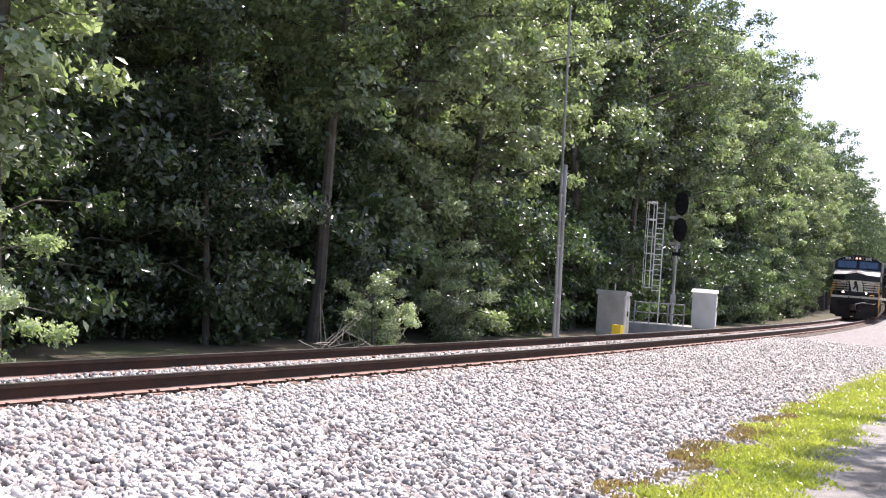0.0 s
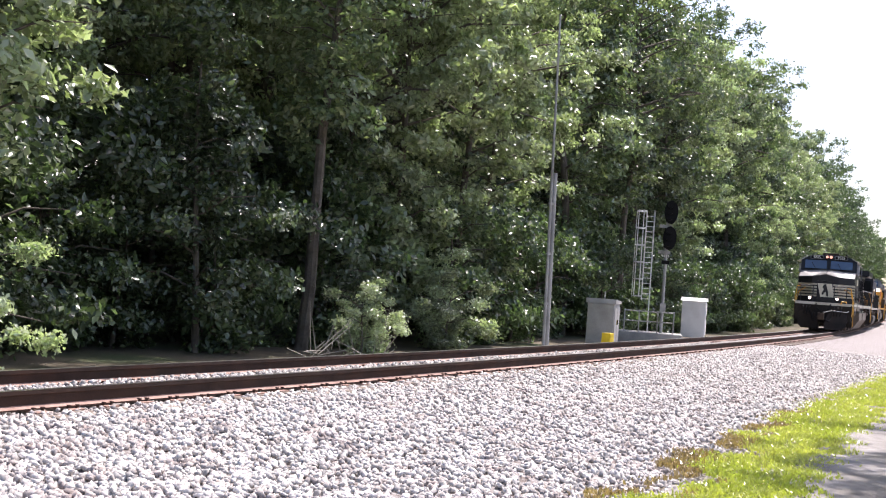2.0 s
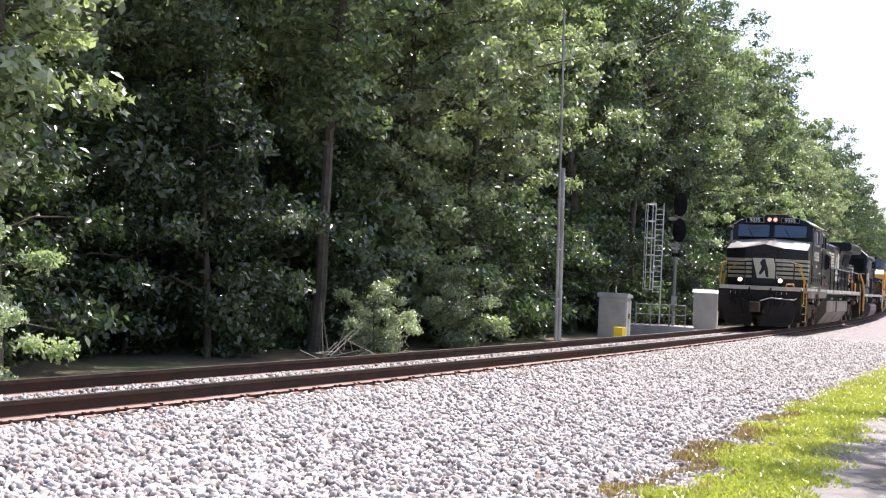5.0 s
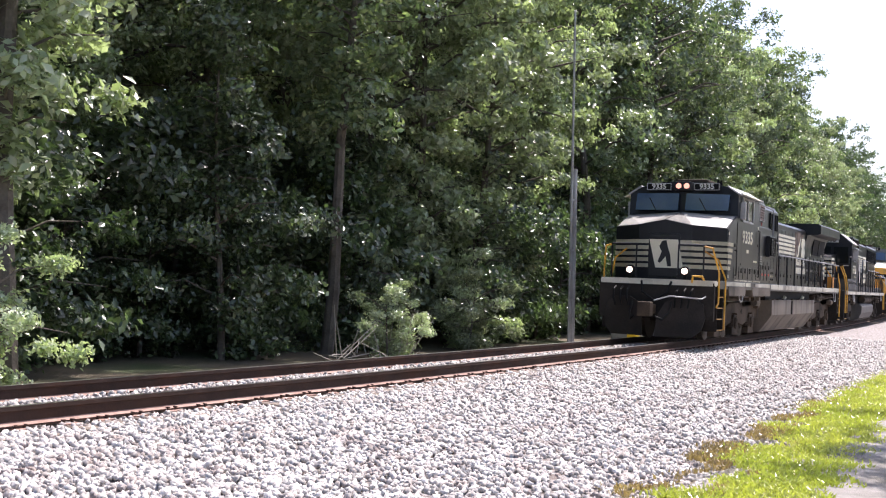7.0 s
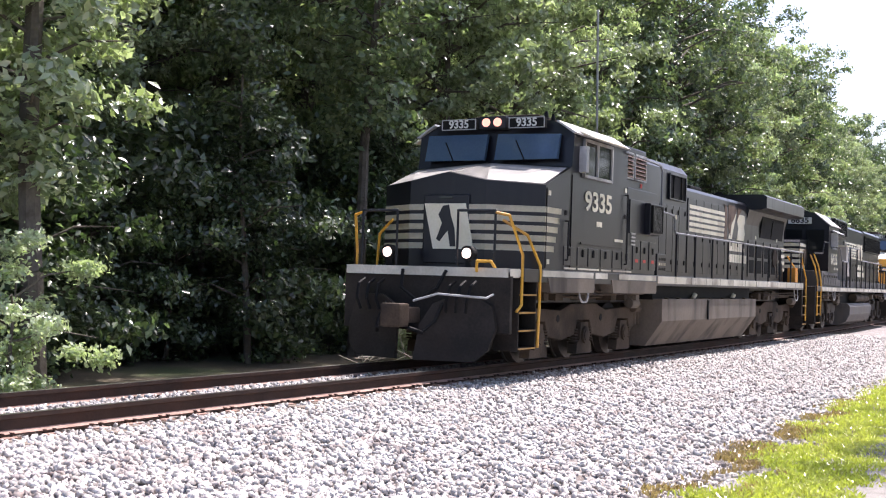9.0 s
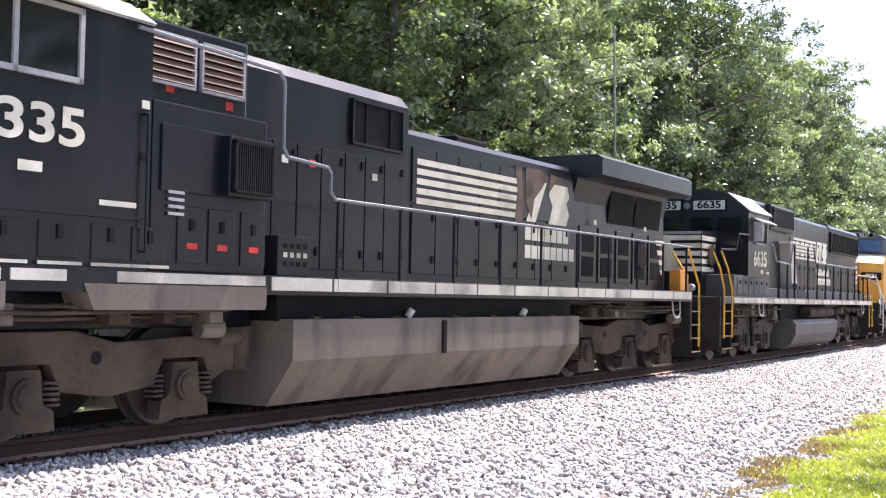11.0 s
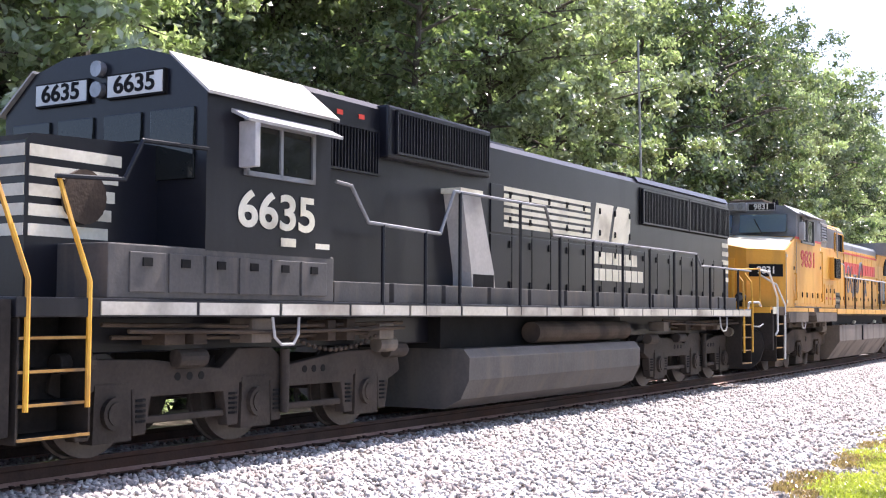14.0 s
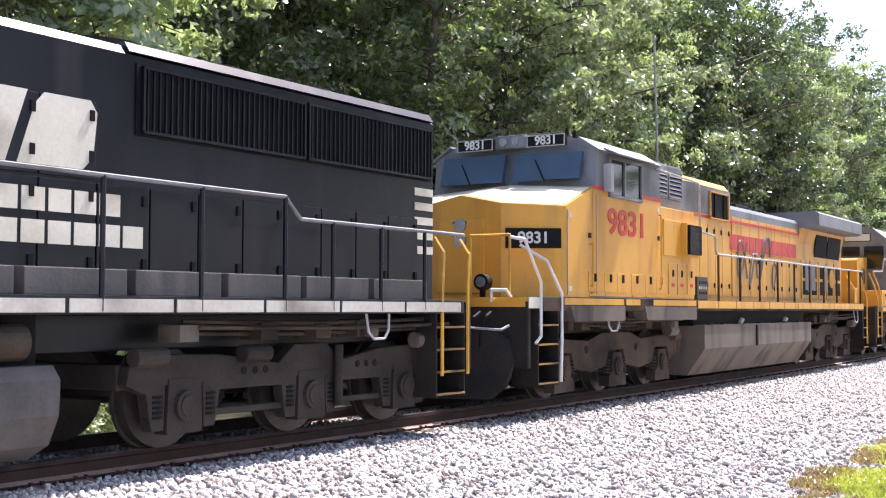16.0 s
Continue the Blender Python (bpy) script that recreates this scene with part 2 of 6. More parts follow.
def slab(bm, x0, x1, z0, z1, y, t=0.008):
    """A thin plate on a side wall that faces the camera's side."""
    box(bm, x0, x1, y - t, y + 0.002, z0, z1)


def quad_side(bm, pts, y, t=0.008):
    prism(bm, pts, y - t, y + 0.002)


# ---- ground and track ----
def strip(name, material, edges, s0, s1, ds, label="", wobble=0.0):
    """A ribbon along the line through (offset, height) points."""
    bm = bm_new()
    rows = []
    n = int((s1 - s0) / ds)
    for i in range(n + 1):
        s = s0 + i * ds
        rows.append([bm.verts.new(on_line(s, o + wobble * noise.noise((s * 0.35, o, 1.7)), z + 0.5 * wobble * noise.noise((s * 0.8, o, 5.0)))) for o, z in edges])
    for a, b in zip(rows, rows[1:]):
        for j in range(len(edges) - 1):
            bm.faces.new((a[j], b[j], b[j + 1], a[j + 1]))
    return tagged(part(name, bm, material), label, kind="structure")


bm = bm_new()
XS = [-900, -300, -100, -40, -20, -10, 0, 10, 20, 30, 45, 60, 80, 110, 150, 220, 320, 600, 1400]
YS = [-1000, -300, -100, -40, -20, -14, -10, -7, -3, 0, 3, 5, 8, 14, 25, 50, 100, 250, 600, 1200]
grid = [[bm.verts.new((x, y, -0.46 - (0.12 if y > 3 else 0))) for y in YS] for x in XS]
for i in range(len(XS) - 1):
    for j in range(len(YS) - 1):
        bm.faces.new((grid[i][j], grid[i + 1][j], grid[i + 1][j + 1], grid[i][j + 1]))
ground = tagged(part("ground", bm, SOIL), "brown woodland soil with patches of low green growth", kind="structure")

bed = strip("ballast_bed", BED, [(-6.6, -0.50), (-5.6, -0.33), (-3.6, -0.29), (-2.0, -0.25), (-0.9, -0.245), (-0.6, -0.245), (-0.45, -0.165), (0.45, -0.165), (0.6, -0.24), (1.0, -0.24), (1.9, -0.26), (2.8, -0.42), (3.6, -0.62)], -60, 420, 1.0, "pale pinkish grey crushed granite ballast bed", 0.05)
road = strip("gravel_road", ROADM, [(-13.5, -0.44), (-12.0, -0.345), (-9.5, -0.335), (-7.3, -0.345), (-6.4, -0.47)], -60, 260, 1.0, "light grey gravel service road beside the ballast", 0.10)
RH = 0.195
rail_profile = [(-0.038, 0), (0.038, 0), (0.039, -0.042), (0.011, -0.060), (0.010, -0.150), (0.078, -0.178), (0.078, -RH), (-0.078, -RH), (-0.078, -0.178), (-0.010, -0.150), (-0.011, -0.060), (-0.039, -0.042)]
for side, off in (("near", -0.754), ("far", 0.754)):
    bm = bm_new()
    rings = []
    for i in range(121):
        s = -60 + i * 4.0
        rings.append([bm.verts.new(on_line(s, off + a, b)) for a, b in rail_profile])
    n = len(rail_profile)
    for a, b in zip(rings, rings[1:]):
        for j in range(n):
            bm.faces.new((a[j], b[j], b[(j + 1) % n], a[(j + 1) % n]))
    rail = tagged(part("rail", bm, RUST), "rusty steel running rail with a worn bright head", "rail", "rails of the track", "structure")
    rail.data.materials.append(RAILTOP)
    rail.data.materials.append(PLATE)
    for f in rail.data.polygons:
        if abs(f.normal.z) > 0.9 and f.center.z > -0.002:
            f.material_index = 1
        elif f.normal.z > 0.5 and f.center.z < -0.15:
            f.material_index = 2

# sleepers with their plates and spikes
bm = bm_new()
box(bm, -0.115, 0.115, -1.3, 1.3, -0.40, -RH - 0.014)
bmesh.ops.bevel(bm, geom=bm.edges[:], offset=0.012, segments=1, affect="EDGES")
me_tie = bpy.data.meshes.new("sleeper")
bm.to_mesh(me_tie)
bm.free()
me_tie.materials.append(WOOD)
bm = bm_new()
box(bm, -0.095, 0.095, -0.18, 0.18, -RH - 0.014, -RH - 0.001)
me_plate = bpy.data.meshes.new("tie_plate")
bm.to_mesh(me_plate)
bm.free()
me_plate.materials.append(PLATE)
bm = bm_new()
for sx in (-0.06, 0.06):
    for sy in (-0.088, 0.088):
        box(bm, sx - 0.011, sx + 0.011, sy - 0.012, sy + 0.012, -RH - 0.01, -RH + 0.032)
        box(bm, sx - 0.016, sx + 0.016, sy - 0.022, sy + 0.018, -RH + 0.022, -RH + 0.036)
me_spike = bpy.data.meshes.new("spike")
bm.to_mesh(me_spike)
bm.free()
me_spike.materials.append(RUST)
rs = random.Random(5)
for i in range(190):
    s = -6 + i * 0.52
    tie = tagged(new("sleeper", me_tie), "weathered grey-brown wooden sleeper sunk in ballast", "sleeper", "sleepers of the track", "structure")
    tie.matrix_basis = line_pose(s + rs.uniform(-0.02, 0.02), rs.uniform(-0.03, 0.03), rs.uniform(-0.012, 0.0)) @ pose(0, 0, 0, 0, 0, rs.uniform(-0.7, 0.7))
    if i < 130:
        for off in (-0.754, 0.754):
            for me in (me_plate, me_spike):
                o = new(me.name, me)
                o.parent = tie
                o.matrix_basis = pose(0, off, 0)


def scatter_stones(name, count, area, size, seed, label):
    """Many irregular broken stones in one mesh; area gives (s, offset) samples and the bed's height."""
    g = np.random.default_rng(seed)
    cube = np.array([(x, y, z) for x in (-1, 1) for y in (-1, 1) for z in (-1, 1)], float)
    tris = np.array([(0, 1, 3, 2), (4, 6, 7, 5), (0, 4, 5, 1), (2, 3, 7, 6), (0, 2, 6, 4), (1, 5, 7, 3)])
    kinds = np.stack([cube * g.uniform(0.45, 1.0, (8, 3)) * g.uniform((0.75, 0.6, 0.45), (1.2, 0.95, 0.8)) for _ in range(40)])
    s, o, z = area(g, count)
    q = g.normal(size=(count, 4))
    q /= np.linalg.norm(q, axis=1)[:, None]
    w, x, y, zz = q.T
    R = np.stack([np.stack([1 - 2 * (y * y + zz * zz), 2 * (x * y - zz * w), 2 * (x * zz + y * w)], 1), np.stack([2 * (x * y + zz * w), 1 - 2 * (x * x + zz * zz), 2 * (y * zz - x * w)], 1), np.stack([2 * (x * zz - y * w), 2 * (y * zz + x * w), 1 - 2 * (x * x + y * y)], 1)], 1)
    v = kinds[g.integers(0, 40, count)] * (size * g.uniform(0.6, 1.25, count))[:, None, None]
    v = np.einsum("nij,nkj->nki", R, v)
    th = BEND * s
    c = np.stack([np.sin(th) / BEND - o * np.sin(th), (1 - np.cos(th)) / BEND + o * np.cos(th), z], 1)
    v = (v + c[:, None, :]).reshape(-1, 3)
    f = (tris[None] + 8 * np.arange(count)[:, None, None]).reshape(-1, 4)
    me = bpy.data.meshes.new(name)
    me.vertices.add(len(v))
    me.vertices.foreach_set("co", v.ravel())
    me.loops.add(f.size)
    me.loops.foreach_set("vertex_index", f.ravel().astype(np.int32))
    me.polygons.add(len(f))
    me.polygons.foreach_set("loop_start", np.arange(0, f.size, 4, dtype=np.int32))
    me.update(calc_edges=True)
    me.validate()
    me.materials.append(STONE)
    return tagged(new(name, me), label, "ballast", kind="stuff")


def shoulder(g, n):
    u = g.uniform(0, 1, n)
    s = 5.0 + 40 * u ** 1.5
    o = g.uniform(-6.6, -0.86, n)
    z = np.interp(o, [-6.6, -5.6, -3.6, -2.0, -0.9], [-0.50, -0.33, -0.285, -0.25, -0.245]) + g.uniform(-0.005, 0.03, n)
    return s, o, z


def four_foot(g, n):
    s = 6.0 + 34 * g.uniform(0, 1, n) ** 1.3
    o = g.uniform(-0.64, 2.3, n)
    z = np.where(o > 1.6, -0.26 - 0.12 * np.maximum(o - 1.9, 0), np.interp(abs(o), [0, 0.45, 0.62, 1.0], [-0.15, -0.155, -0.235, -0.235])) + g.uniform(-0.005, 0.02, n)
    return s, np.where(abs(o - 0.754) < 0.1, o + 0.25, o), z


scatter_stones("ballast_stones", 50000, shoulder, 0.037, 3, "loose pale granite ballast stones on the shoulder")
scatter_stones("ballast_stones", 14000, four_foot, 0.036, 4, "loose pale granite ballast stones between the rails")


# ---- foliage ----
def leaf_mesh(name, centres, normals, size, g, mats):
    """Folded leaves, two faces each, at the given centres."""
    n = len(centres)
    d = g.normal(size=(n, 3)) * 0.8 + normals * 1.1
    d /= np.linalg.norm(d, axis=1)[:, None]
    t = np.cross(d, g.normal(size=(n, 3)))
    t /= np.linalg.norm(t, axis=1)[:, None] + 1e-9
    b = np.cross(d, t)
    sz = (size * g.uniform(0.6, 1.35, n))[:, None]
    a0, a1 = centres - t * sz, centres + t * sz
    c0, c1 = centres + b * sz * 0.55 + d * sz * 0.22, centres - b * sz * 0.55 + d * sz * 0.22
    v = np.stack([a0, c0, a1, c1], 1).reshape(-1, 3)
    k = 4 * np.arange(n)[:, None]
    f = np.concatenate([k + [[0, 1, 2]], k + [[0, 2, 3]]], 1).reshape(-1, 3).astype(np.int32)
    me = bpy.data.meshes.new(name)
    me.vertices.add(len(v))
    me.vertices.foreach_set("co", v.ravel())
    me.loops.add(f.size)
    me.loops.foreach_set("vertex_index", f.ravel())
    me.polygons.add(len(f))
    me.polygons.foreach_set("loop_start", np.arange(0, f.size, 3, dtype=np.int32))
    for m in mats:
        me.materials.append(m)
    me.polygons.foreach_set("material_index", np.repeat(g.choice(len(mats), n, p=[0.7, 0.3] if len(mats) == 2 else None), 2).astype(np.int32))
    me.update(calc_edges=True)
    return me


def tree_meshes(seed, height, spread, low, leaves, leaf, mats, clump=0.75, stout=1.0, cone=False):
    """Trunk and limbs (one mesh) and crown (one mesh) of a broadleaved tree, base at the origin."""
    g = np.random.default_rng(seed)
    bm = bm_new()
    lean = g.normal(size=2) * 0.02
    pts = [Vector((lean[0] * z + 0.12 * math.sin(z * 0.5 + seed), lean[1] * z + 0.1 * math.cos(z * 0.6 + seed), z)) for z in np.linspace(-0.3, height * 0.93, 9)]
    r0 = (height * 0.0125 + 0.03) * stout
    for i, (a, b) in enumerate(zip(pts, pts[1:])):
        rod(bm, a, b, r0 * (1 - i / 9), 8, r0 * (1 - (i + 1) / 9) + 0.005)
    tips = []
    nb = int(height * 3.4)
    for i in range(nb):
        f = low + (0.97 - low) * (i + 0.5) / nb
        z = f * height
        j = min(7, int(f / 0.93 * 8))
        base = pts[j].lerp(pts[j + 1], min(1.0, f / 0.93 * 8 - j)) if j < 8 else pts[-1]
        u = (f - low) / (1 - low)
        reach = spread * (0.30 + 1.35 * u) if u < 0.35 else spread * (1.16 - 0.55 * (u - 0.35)) if u < 0.75 else spread * (0.94 - 2.9 * (u - 0.75))
        if cone:
            reach = spread * (1.12 - 0.95 * u)
        reach = max(0.4, reach * g.uniform(0.6, 1.2))
        a = i * 2.4 + g.normal() * 0.4
        rise = g.uniform(0.1, 0.55) if u < 0.7 else g.uniform(0.4, 1.0)
        tip = base + Vector((math.cos(a) * reach, math.sin(a) * reach, reach * rise * 0.6))
        mid = base.lerp(tip, 0.5) + Vector((0, 0, 0.12 * reach))
        rr = 0.012 + 0.012 * reach
        rod(bm, base, mid, rr, 5, rr * 0.7)
        rod(bm, mid, tip, rr * 0.7, 5, 0.006)
        for q in np.linspace(0.35, 1.08, max(3, int(reach * 1.7))):
            c = base.lerp(tip, q) + Vector(g.normal(size=3) * 0.28 * (0.4 + q))
            tips.append((c, q))
    limbs = bpy.data.meshes.new("trunk")
    bm.to_mesh(limbs)
    bm.free()
    limbs.materials.append(BARK)
    C = np.array([c for c, q in tips])
    w = np.array([0.5 + q for c, q in tips])
    k = g.choice(len(C), leaves, p=w / w.sum())
    off = g.normal(size=(leaves, 3)) * (clump * 0.42) * np.array([1, 1, 0.62])
    pos = C[k] + off
    axis = np.zeros(2)
    nrm = np.concatenate([pos[:, :2] - axis, np.full((leaves, 1), 1.2)], 1)
    nrm /= np.linalg.norm(nrm, axis=1)[:, None]
    return limbs, leaf_mesh("crown", pos, nrm, leaf, g, mats)


def plant(name, meshes, x, y, z, turn, scale, label, category, group):
    ob = tagged(new(name), label, category, group)
    for nm, me in zip(("trunk", "crown"), meshes):
        o = new(nm, me)
        o.parent = ob
    ob.matrix_basis = pose(x, y, z, 0, 0, turn) @ Matrix.Scale(scale, 4)
    return ob


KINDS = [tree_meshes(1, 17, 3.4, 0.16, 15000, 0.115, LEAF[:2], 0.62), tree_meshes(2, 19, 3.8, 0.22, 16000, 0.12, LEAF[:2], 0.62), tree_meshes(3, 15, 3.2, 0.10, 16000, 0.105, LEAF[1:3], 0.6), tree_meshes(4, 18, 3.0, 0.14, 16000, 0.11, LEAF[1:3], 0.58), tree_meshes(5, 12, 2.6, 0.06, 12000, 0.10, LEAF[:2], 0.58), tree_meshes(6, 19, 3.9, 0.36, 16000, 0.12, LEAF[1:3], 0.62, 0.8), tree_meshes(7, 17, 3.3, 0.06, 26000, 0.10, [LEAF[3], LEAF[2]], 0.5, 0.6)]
BUSH = [tree_meshes(11, 3.2, 1.5, 0.04, 4200, 0.085, LEAF[1:3], 0.6), tree_meshes(12, 4.5, 1.7, 0.03, 5200, 0.095, LEAF[:2], 0.6), tree_meshes(13, 2.2, 1.3, 0.03, 3000, 0.075, LEAF[1:3], 0.5)]
# only the two darker leaf colours, which paint in the canopy's shade
SHADED_BUSH = tree_meshes(17, 3.8, 1.7, 0.04, 5000, 0.09, LEAF[:2], 0.6)
YOUNG = tree_meshes(15, 7.6, 1.75, 0.16, 8500, 0.075, [LEAF[1], LEAF[0]], 0.45, 0.7, True)
# these two wear the palest leaves, whose colour stands in for sun
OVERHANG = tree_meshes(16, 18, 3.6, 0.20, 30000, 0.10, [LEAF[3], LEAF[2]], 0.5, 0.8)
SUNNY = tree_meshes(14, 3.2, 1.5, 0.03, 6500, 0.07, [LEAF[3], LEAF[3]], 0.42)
TREE_LABELS = ["tall dark green broadleaved tree at the wood's edge", "tall broadleaved tree with a bare grey lower trunk", "bushy mid-green tree with foliage down to the ground", "slender bright green tree with sunlit foliage", "young dark green tree with dense low foliage", "tall tree with a stout bare grey trunk", "tall tree with grey-green foliage coloured pale as if sunlit"]
rt = random.Random(21)
HEIGHTS = (17, 19, 15, 18, 12, 19, 17)
# the wood's height falls off along the line: bearing from the clearing, angle of the tops
SKYLINE = ([5, 7, 8.6, 12, 13.8, 15, 17, 20, 23.4, 24.6, 25.8, 28, 50], [4.6, 5.9, 7.0, 9.7, 10.9, 12.2, 13.6, 15.5, 16.0, 13.4, 16.0, 22, 40])


def wood_tree(k, s, off, sc):
    if 0 < off < 11 and (14.8 < s < 18.0 or 18.0 <= s < 27.5 and k != 5 or 34.5 < s < 44 and k != 6):
        off = 11.2 + rt.uniform(0, 1.5)
    p = on_line(s, off, -0.55)
    dx, dy = p.x - EYE[0], p.y - EYE[1]
    top = math.tan(radians(float(np.interp(math.degrees(math.atan2(dy, dx)), *SKYLINE)))) * math.hypot(dx, dy) + 1.9
    sc = min(sc, top / HEIGHTS[k] * rt.uniform(0.84, 1.05))
    plant("tree", KINDS[k], p.x, p.y, p.z, rt.uniform(0, 360), sc, TREE_LABELS[k], "tree", "trees of the wood")


# tall trees whose bare trunks stand at the edge
for s, off, k in ((24.1, 6.4, 5), (49.3, 6.3, 5), (76.5, 7.0, 5), (33.2, 6.6, 6), (30.0, 7.2, 6), (60.0, 7.4, 6), (67.0, 8.0, 6)):
    wood_tree(k, s, off, 1.0)
# a tree with sunlight put into its leaf colour that leans out over the bank, and a young dark one beside it
for s, off, sc, turn in ((13.2, 5.3, 1.0, 30), (10.0, 6.6, 1.05, 200)):
    p = on_line(s, off, -0.55)
    plant("tree", OVERHANG, p.x, p.y, p.z, turn, sc, "tree with leaves coloured pale as if sunlit, high above dark undergrowth", "tree", "trees of the wood")
for s, off, sc in ((20.3, 6.7, 1.0), (26.6, 7.6, 0.8), (17.2, 8.6, 0.75)):
    p = on_line(s, off, -0.6)
    plant("tree", YOUNG, p.x, p.y, p.z, 70 * s, sc, "young dark green tree of narrow pointed outline", "tree", "trees of the wood")
# first row along the wood's edge, then rows behind it
for row, (off0, step, s0, s1) in enumerate(((8.4, 3.9, 8, 150), (12.4, 4.2, 10, 190), (17.5, 5.0, 8, 200), (23.5, 5.5, 6, 120), (8.5, 6.0, 150, 400), (15.0, 7.0, 190, 400), (-12.0, 7.0, 90, 400), (-19.0, 9.0, 80, 400))):
    s = s0
    while s < s1:
        k = rt.choice((0, 2, 3, 6, 4, 3, 6) if row == 0 else (1, 3, 6) if row == 1 else (0, 1, 1))
        wood_tree(k, s + rt.uniform(-0.8, 0.8), off0 + rt.uniform(-1.1, 1.2), rt.uniform(0.85, 1.15) * (1.0 if row == 0 else 1.08))
        s += step * rt.uniform(0.75, 1.25)
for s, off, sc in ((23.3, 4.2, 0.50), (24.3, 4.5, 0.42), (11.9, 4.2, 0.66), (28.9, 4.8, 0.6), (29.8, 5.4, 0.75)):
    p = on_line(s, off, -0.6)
    plant("shrub", SUNNY, p.x, p.y, p.z, 40 * s, sc, "green shrub beside the track, its leaves coloured pale as if sunlit", "shrub", "shrubs along the wood")
s = 11
while s < 110:
    k = rt.choice((0, 1, 1, 2) if s > 30 else (1, 1, 2))
    p = on_line(s, (7.2 if s < 30 else 6.4) + rt.uniform(-0.6, 1.2), -0.6)
    # stretches under overhanging crowns take the shade-darkened shrub
    if not (30.5 < s < 57 and p.y < 5.6 + 0.04 * s):
        plant("shrub", SHADED_BUSH if s < 23 or 31 < s < 75 else BUSH[k], p.x, p.y, p.z, rt.uniform(0, 360), rt.uniform(0.6, 1.1), "leafy green shrub at the foot of the wood", "shrub", "shrubs along the wood")
    s += rt.uniform(1.2, 2.4)
s = 8
while s < 130:
    p = on_line(s, 10.4 + rt.uniform(-0.8, 1.0), -0.6)
    plant("shrub", SHADED_BUSH, p.x, p.y, p.z, rt.uniform(0, 360), rt.uniform(1.0, 1.6), "undergrowth shrub between the trees, leaves darkened as if shaded", "shrub", "shrubs along the wood")
    s += rt.uniform(1.4, 2.2)
for x, y, k, sc in ((34, -10.6, 2, 0.85), (21.0, -10.9, 5, 0.70), (17.0, -11.0, 5, 0.68), (25.5, -11.0, 5, 0.75), (28, -14.5, 0, 0.9), (19, -17, 1, 0.9), (48, -10.5, 3, 1.0)):
    plant("tree", KINDS[k], x, y, -0.42, rt.uniform(0, 360), sc, "broadleaved tree beside the gravel road", "tree", "trees by the road")


def grass_strip(name, material, count, inside, outside, height, seed, label):
    g = np.random.default_rng(seed)
    x = 6 + 50 * g.uniform(0, 1, count) ** 1.7
    y0 = np.interp(x, *inside)
    y1 = np.interp(x, *outside)
    u = g.uniform(0, 1, count)
    y = y0 + (y1 - y0) * u + g.normal(size=count) * 0.10 + 0.22 * np.sin(x * 2.1) * (u < 0.5) + 0.12 * np.sin(x * 5.3)
    keep = np.array([noise.noise((a * 0.9, b * 2.2, seed)) for a, b in zip(x, y)]) > (-0.42 if seed == 8 else -0.05)
    x, y = x[keep], y[keep]
    count = len(x)
    z = np.full(count, -0.37)
    a = g.uniform(0, 2 * math.pi, count)
    h = height * g.uniform(0.5, 1.3, count)
    wv = 0.012 * g.uniform(0.7, 1.4, count)
    lean = g.normal(size=(count, 2)) * 0.5
    base = np.stack([x, y, z], 1)
    side = np.stack([np.cos(a), np.sin(a), 0 * a], 1) * wv[:, None]
    mid = base + np.stack([lean[:, 0] * h * 0.3, lean[:, 1] * h * 0.3, h * 0.6], 1)
    tip = base + np.stack([lean[:, 0] * h, lean[:, 1] * h, h], 1)
    v = np.stack([base - side, base + side, mid + side * 0.7, mid - side * 0.7, tip], 1).reshape(-1, 3)
    k = 5 * np.arange(count)[:, None]
    f = np.concatenate([k + [[0, 1, 2]], k + [[0, 2, 3]], k + [[3, 2, 4]]], 1).reshape(-1, 3)
    me = bpy.data.meshes.new(name)
    me.from_pydata(v.tolist(), [], f.tolist())
    me.materials.append(material)
    return tagged(new(name, me), label, "grass", kind="stuff")


INNER = ([6, 9, 11.1, 15.3, 21.7, 34.6, 60], [-7.3, -6.98, -6.65, -6.2, -5.5, -4.3, -3.2])
OUTER = ([6, 10.4, 14, 18.3, 24, 60], [-7.9, -7.65, -7.35, -7.05, -6.6, -4.7])
EDGE = ([6, 9, 11.1, 15.3, 21.7, 34.6, 60], [-6.95, -6.65, -6.3, -5.9, -5.2, -4.0, -2.9])
grass_strip("grass", GRASSM, 64000, INNER, OUTER, 0.055, 8, "bright yellow-green mown grass verge")
grass_strip("dry_grass", DRYGRASS, 20000, EDGE, INNER, 0.05, 9, "brown dry grass along the verge's edge")


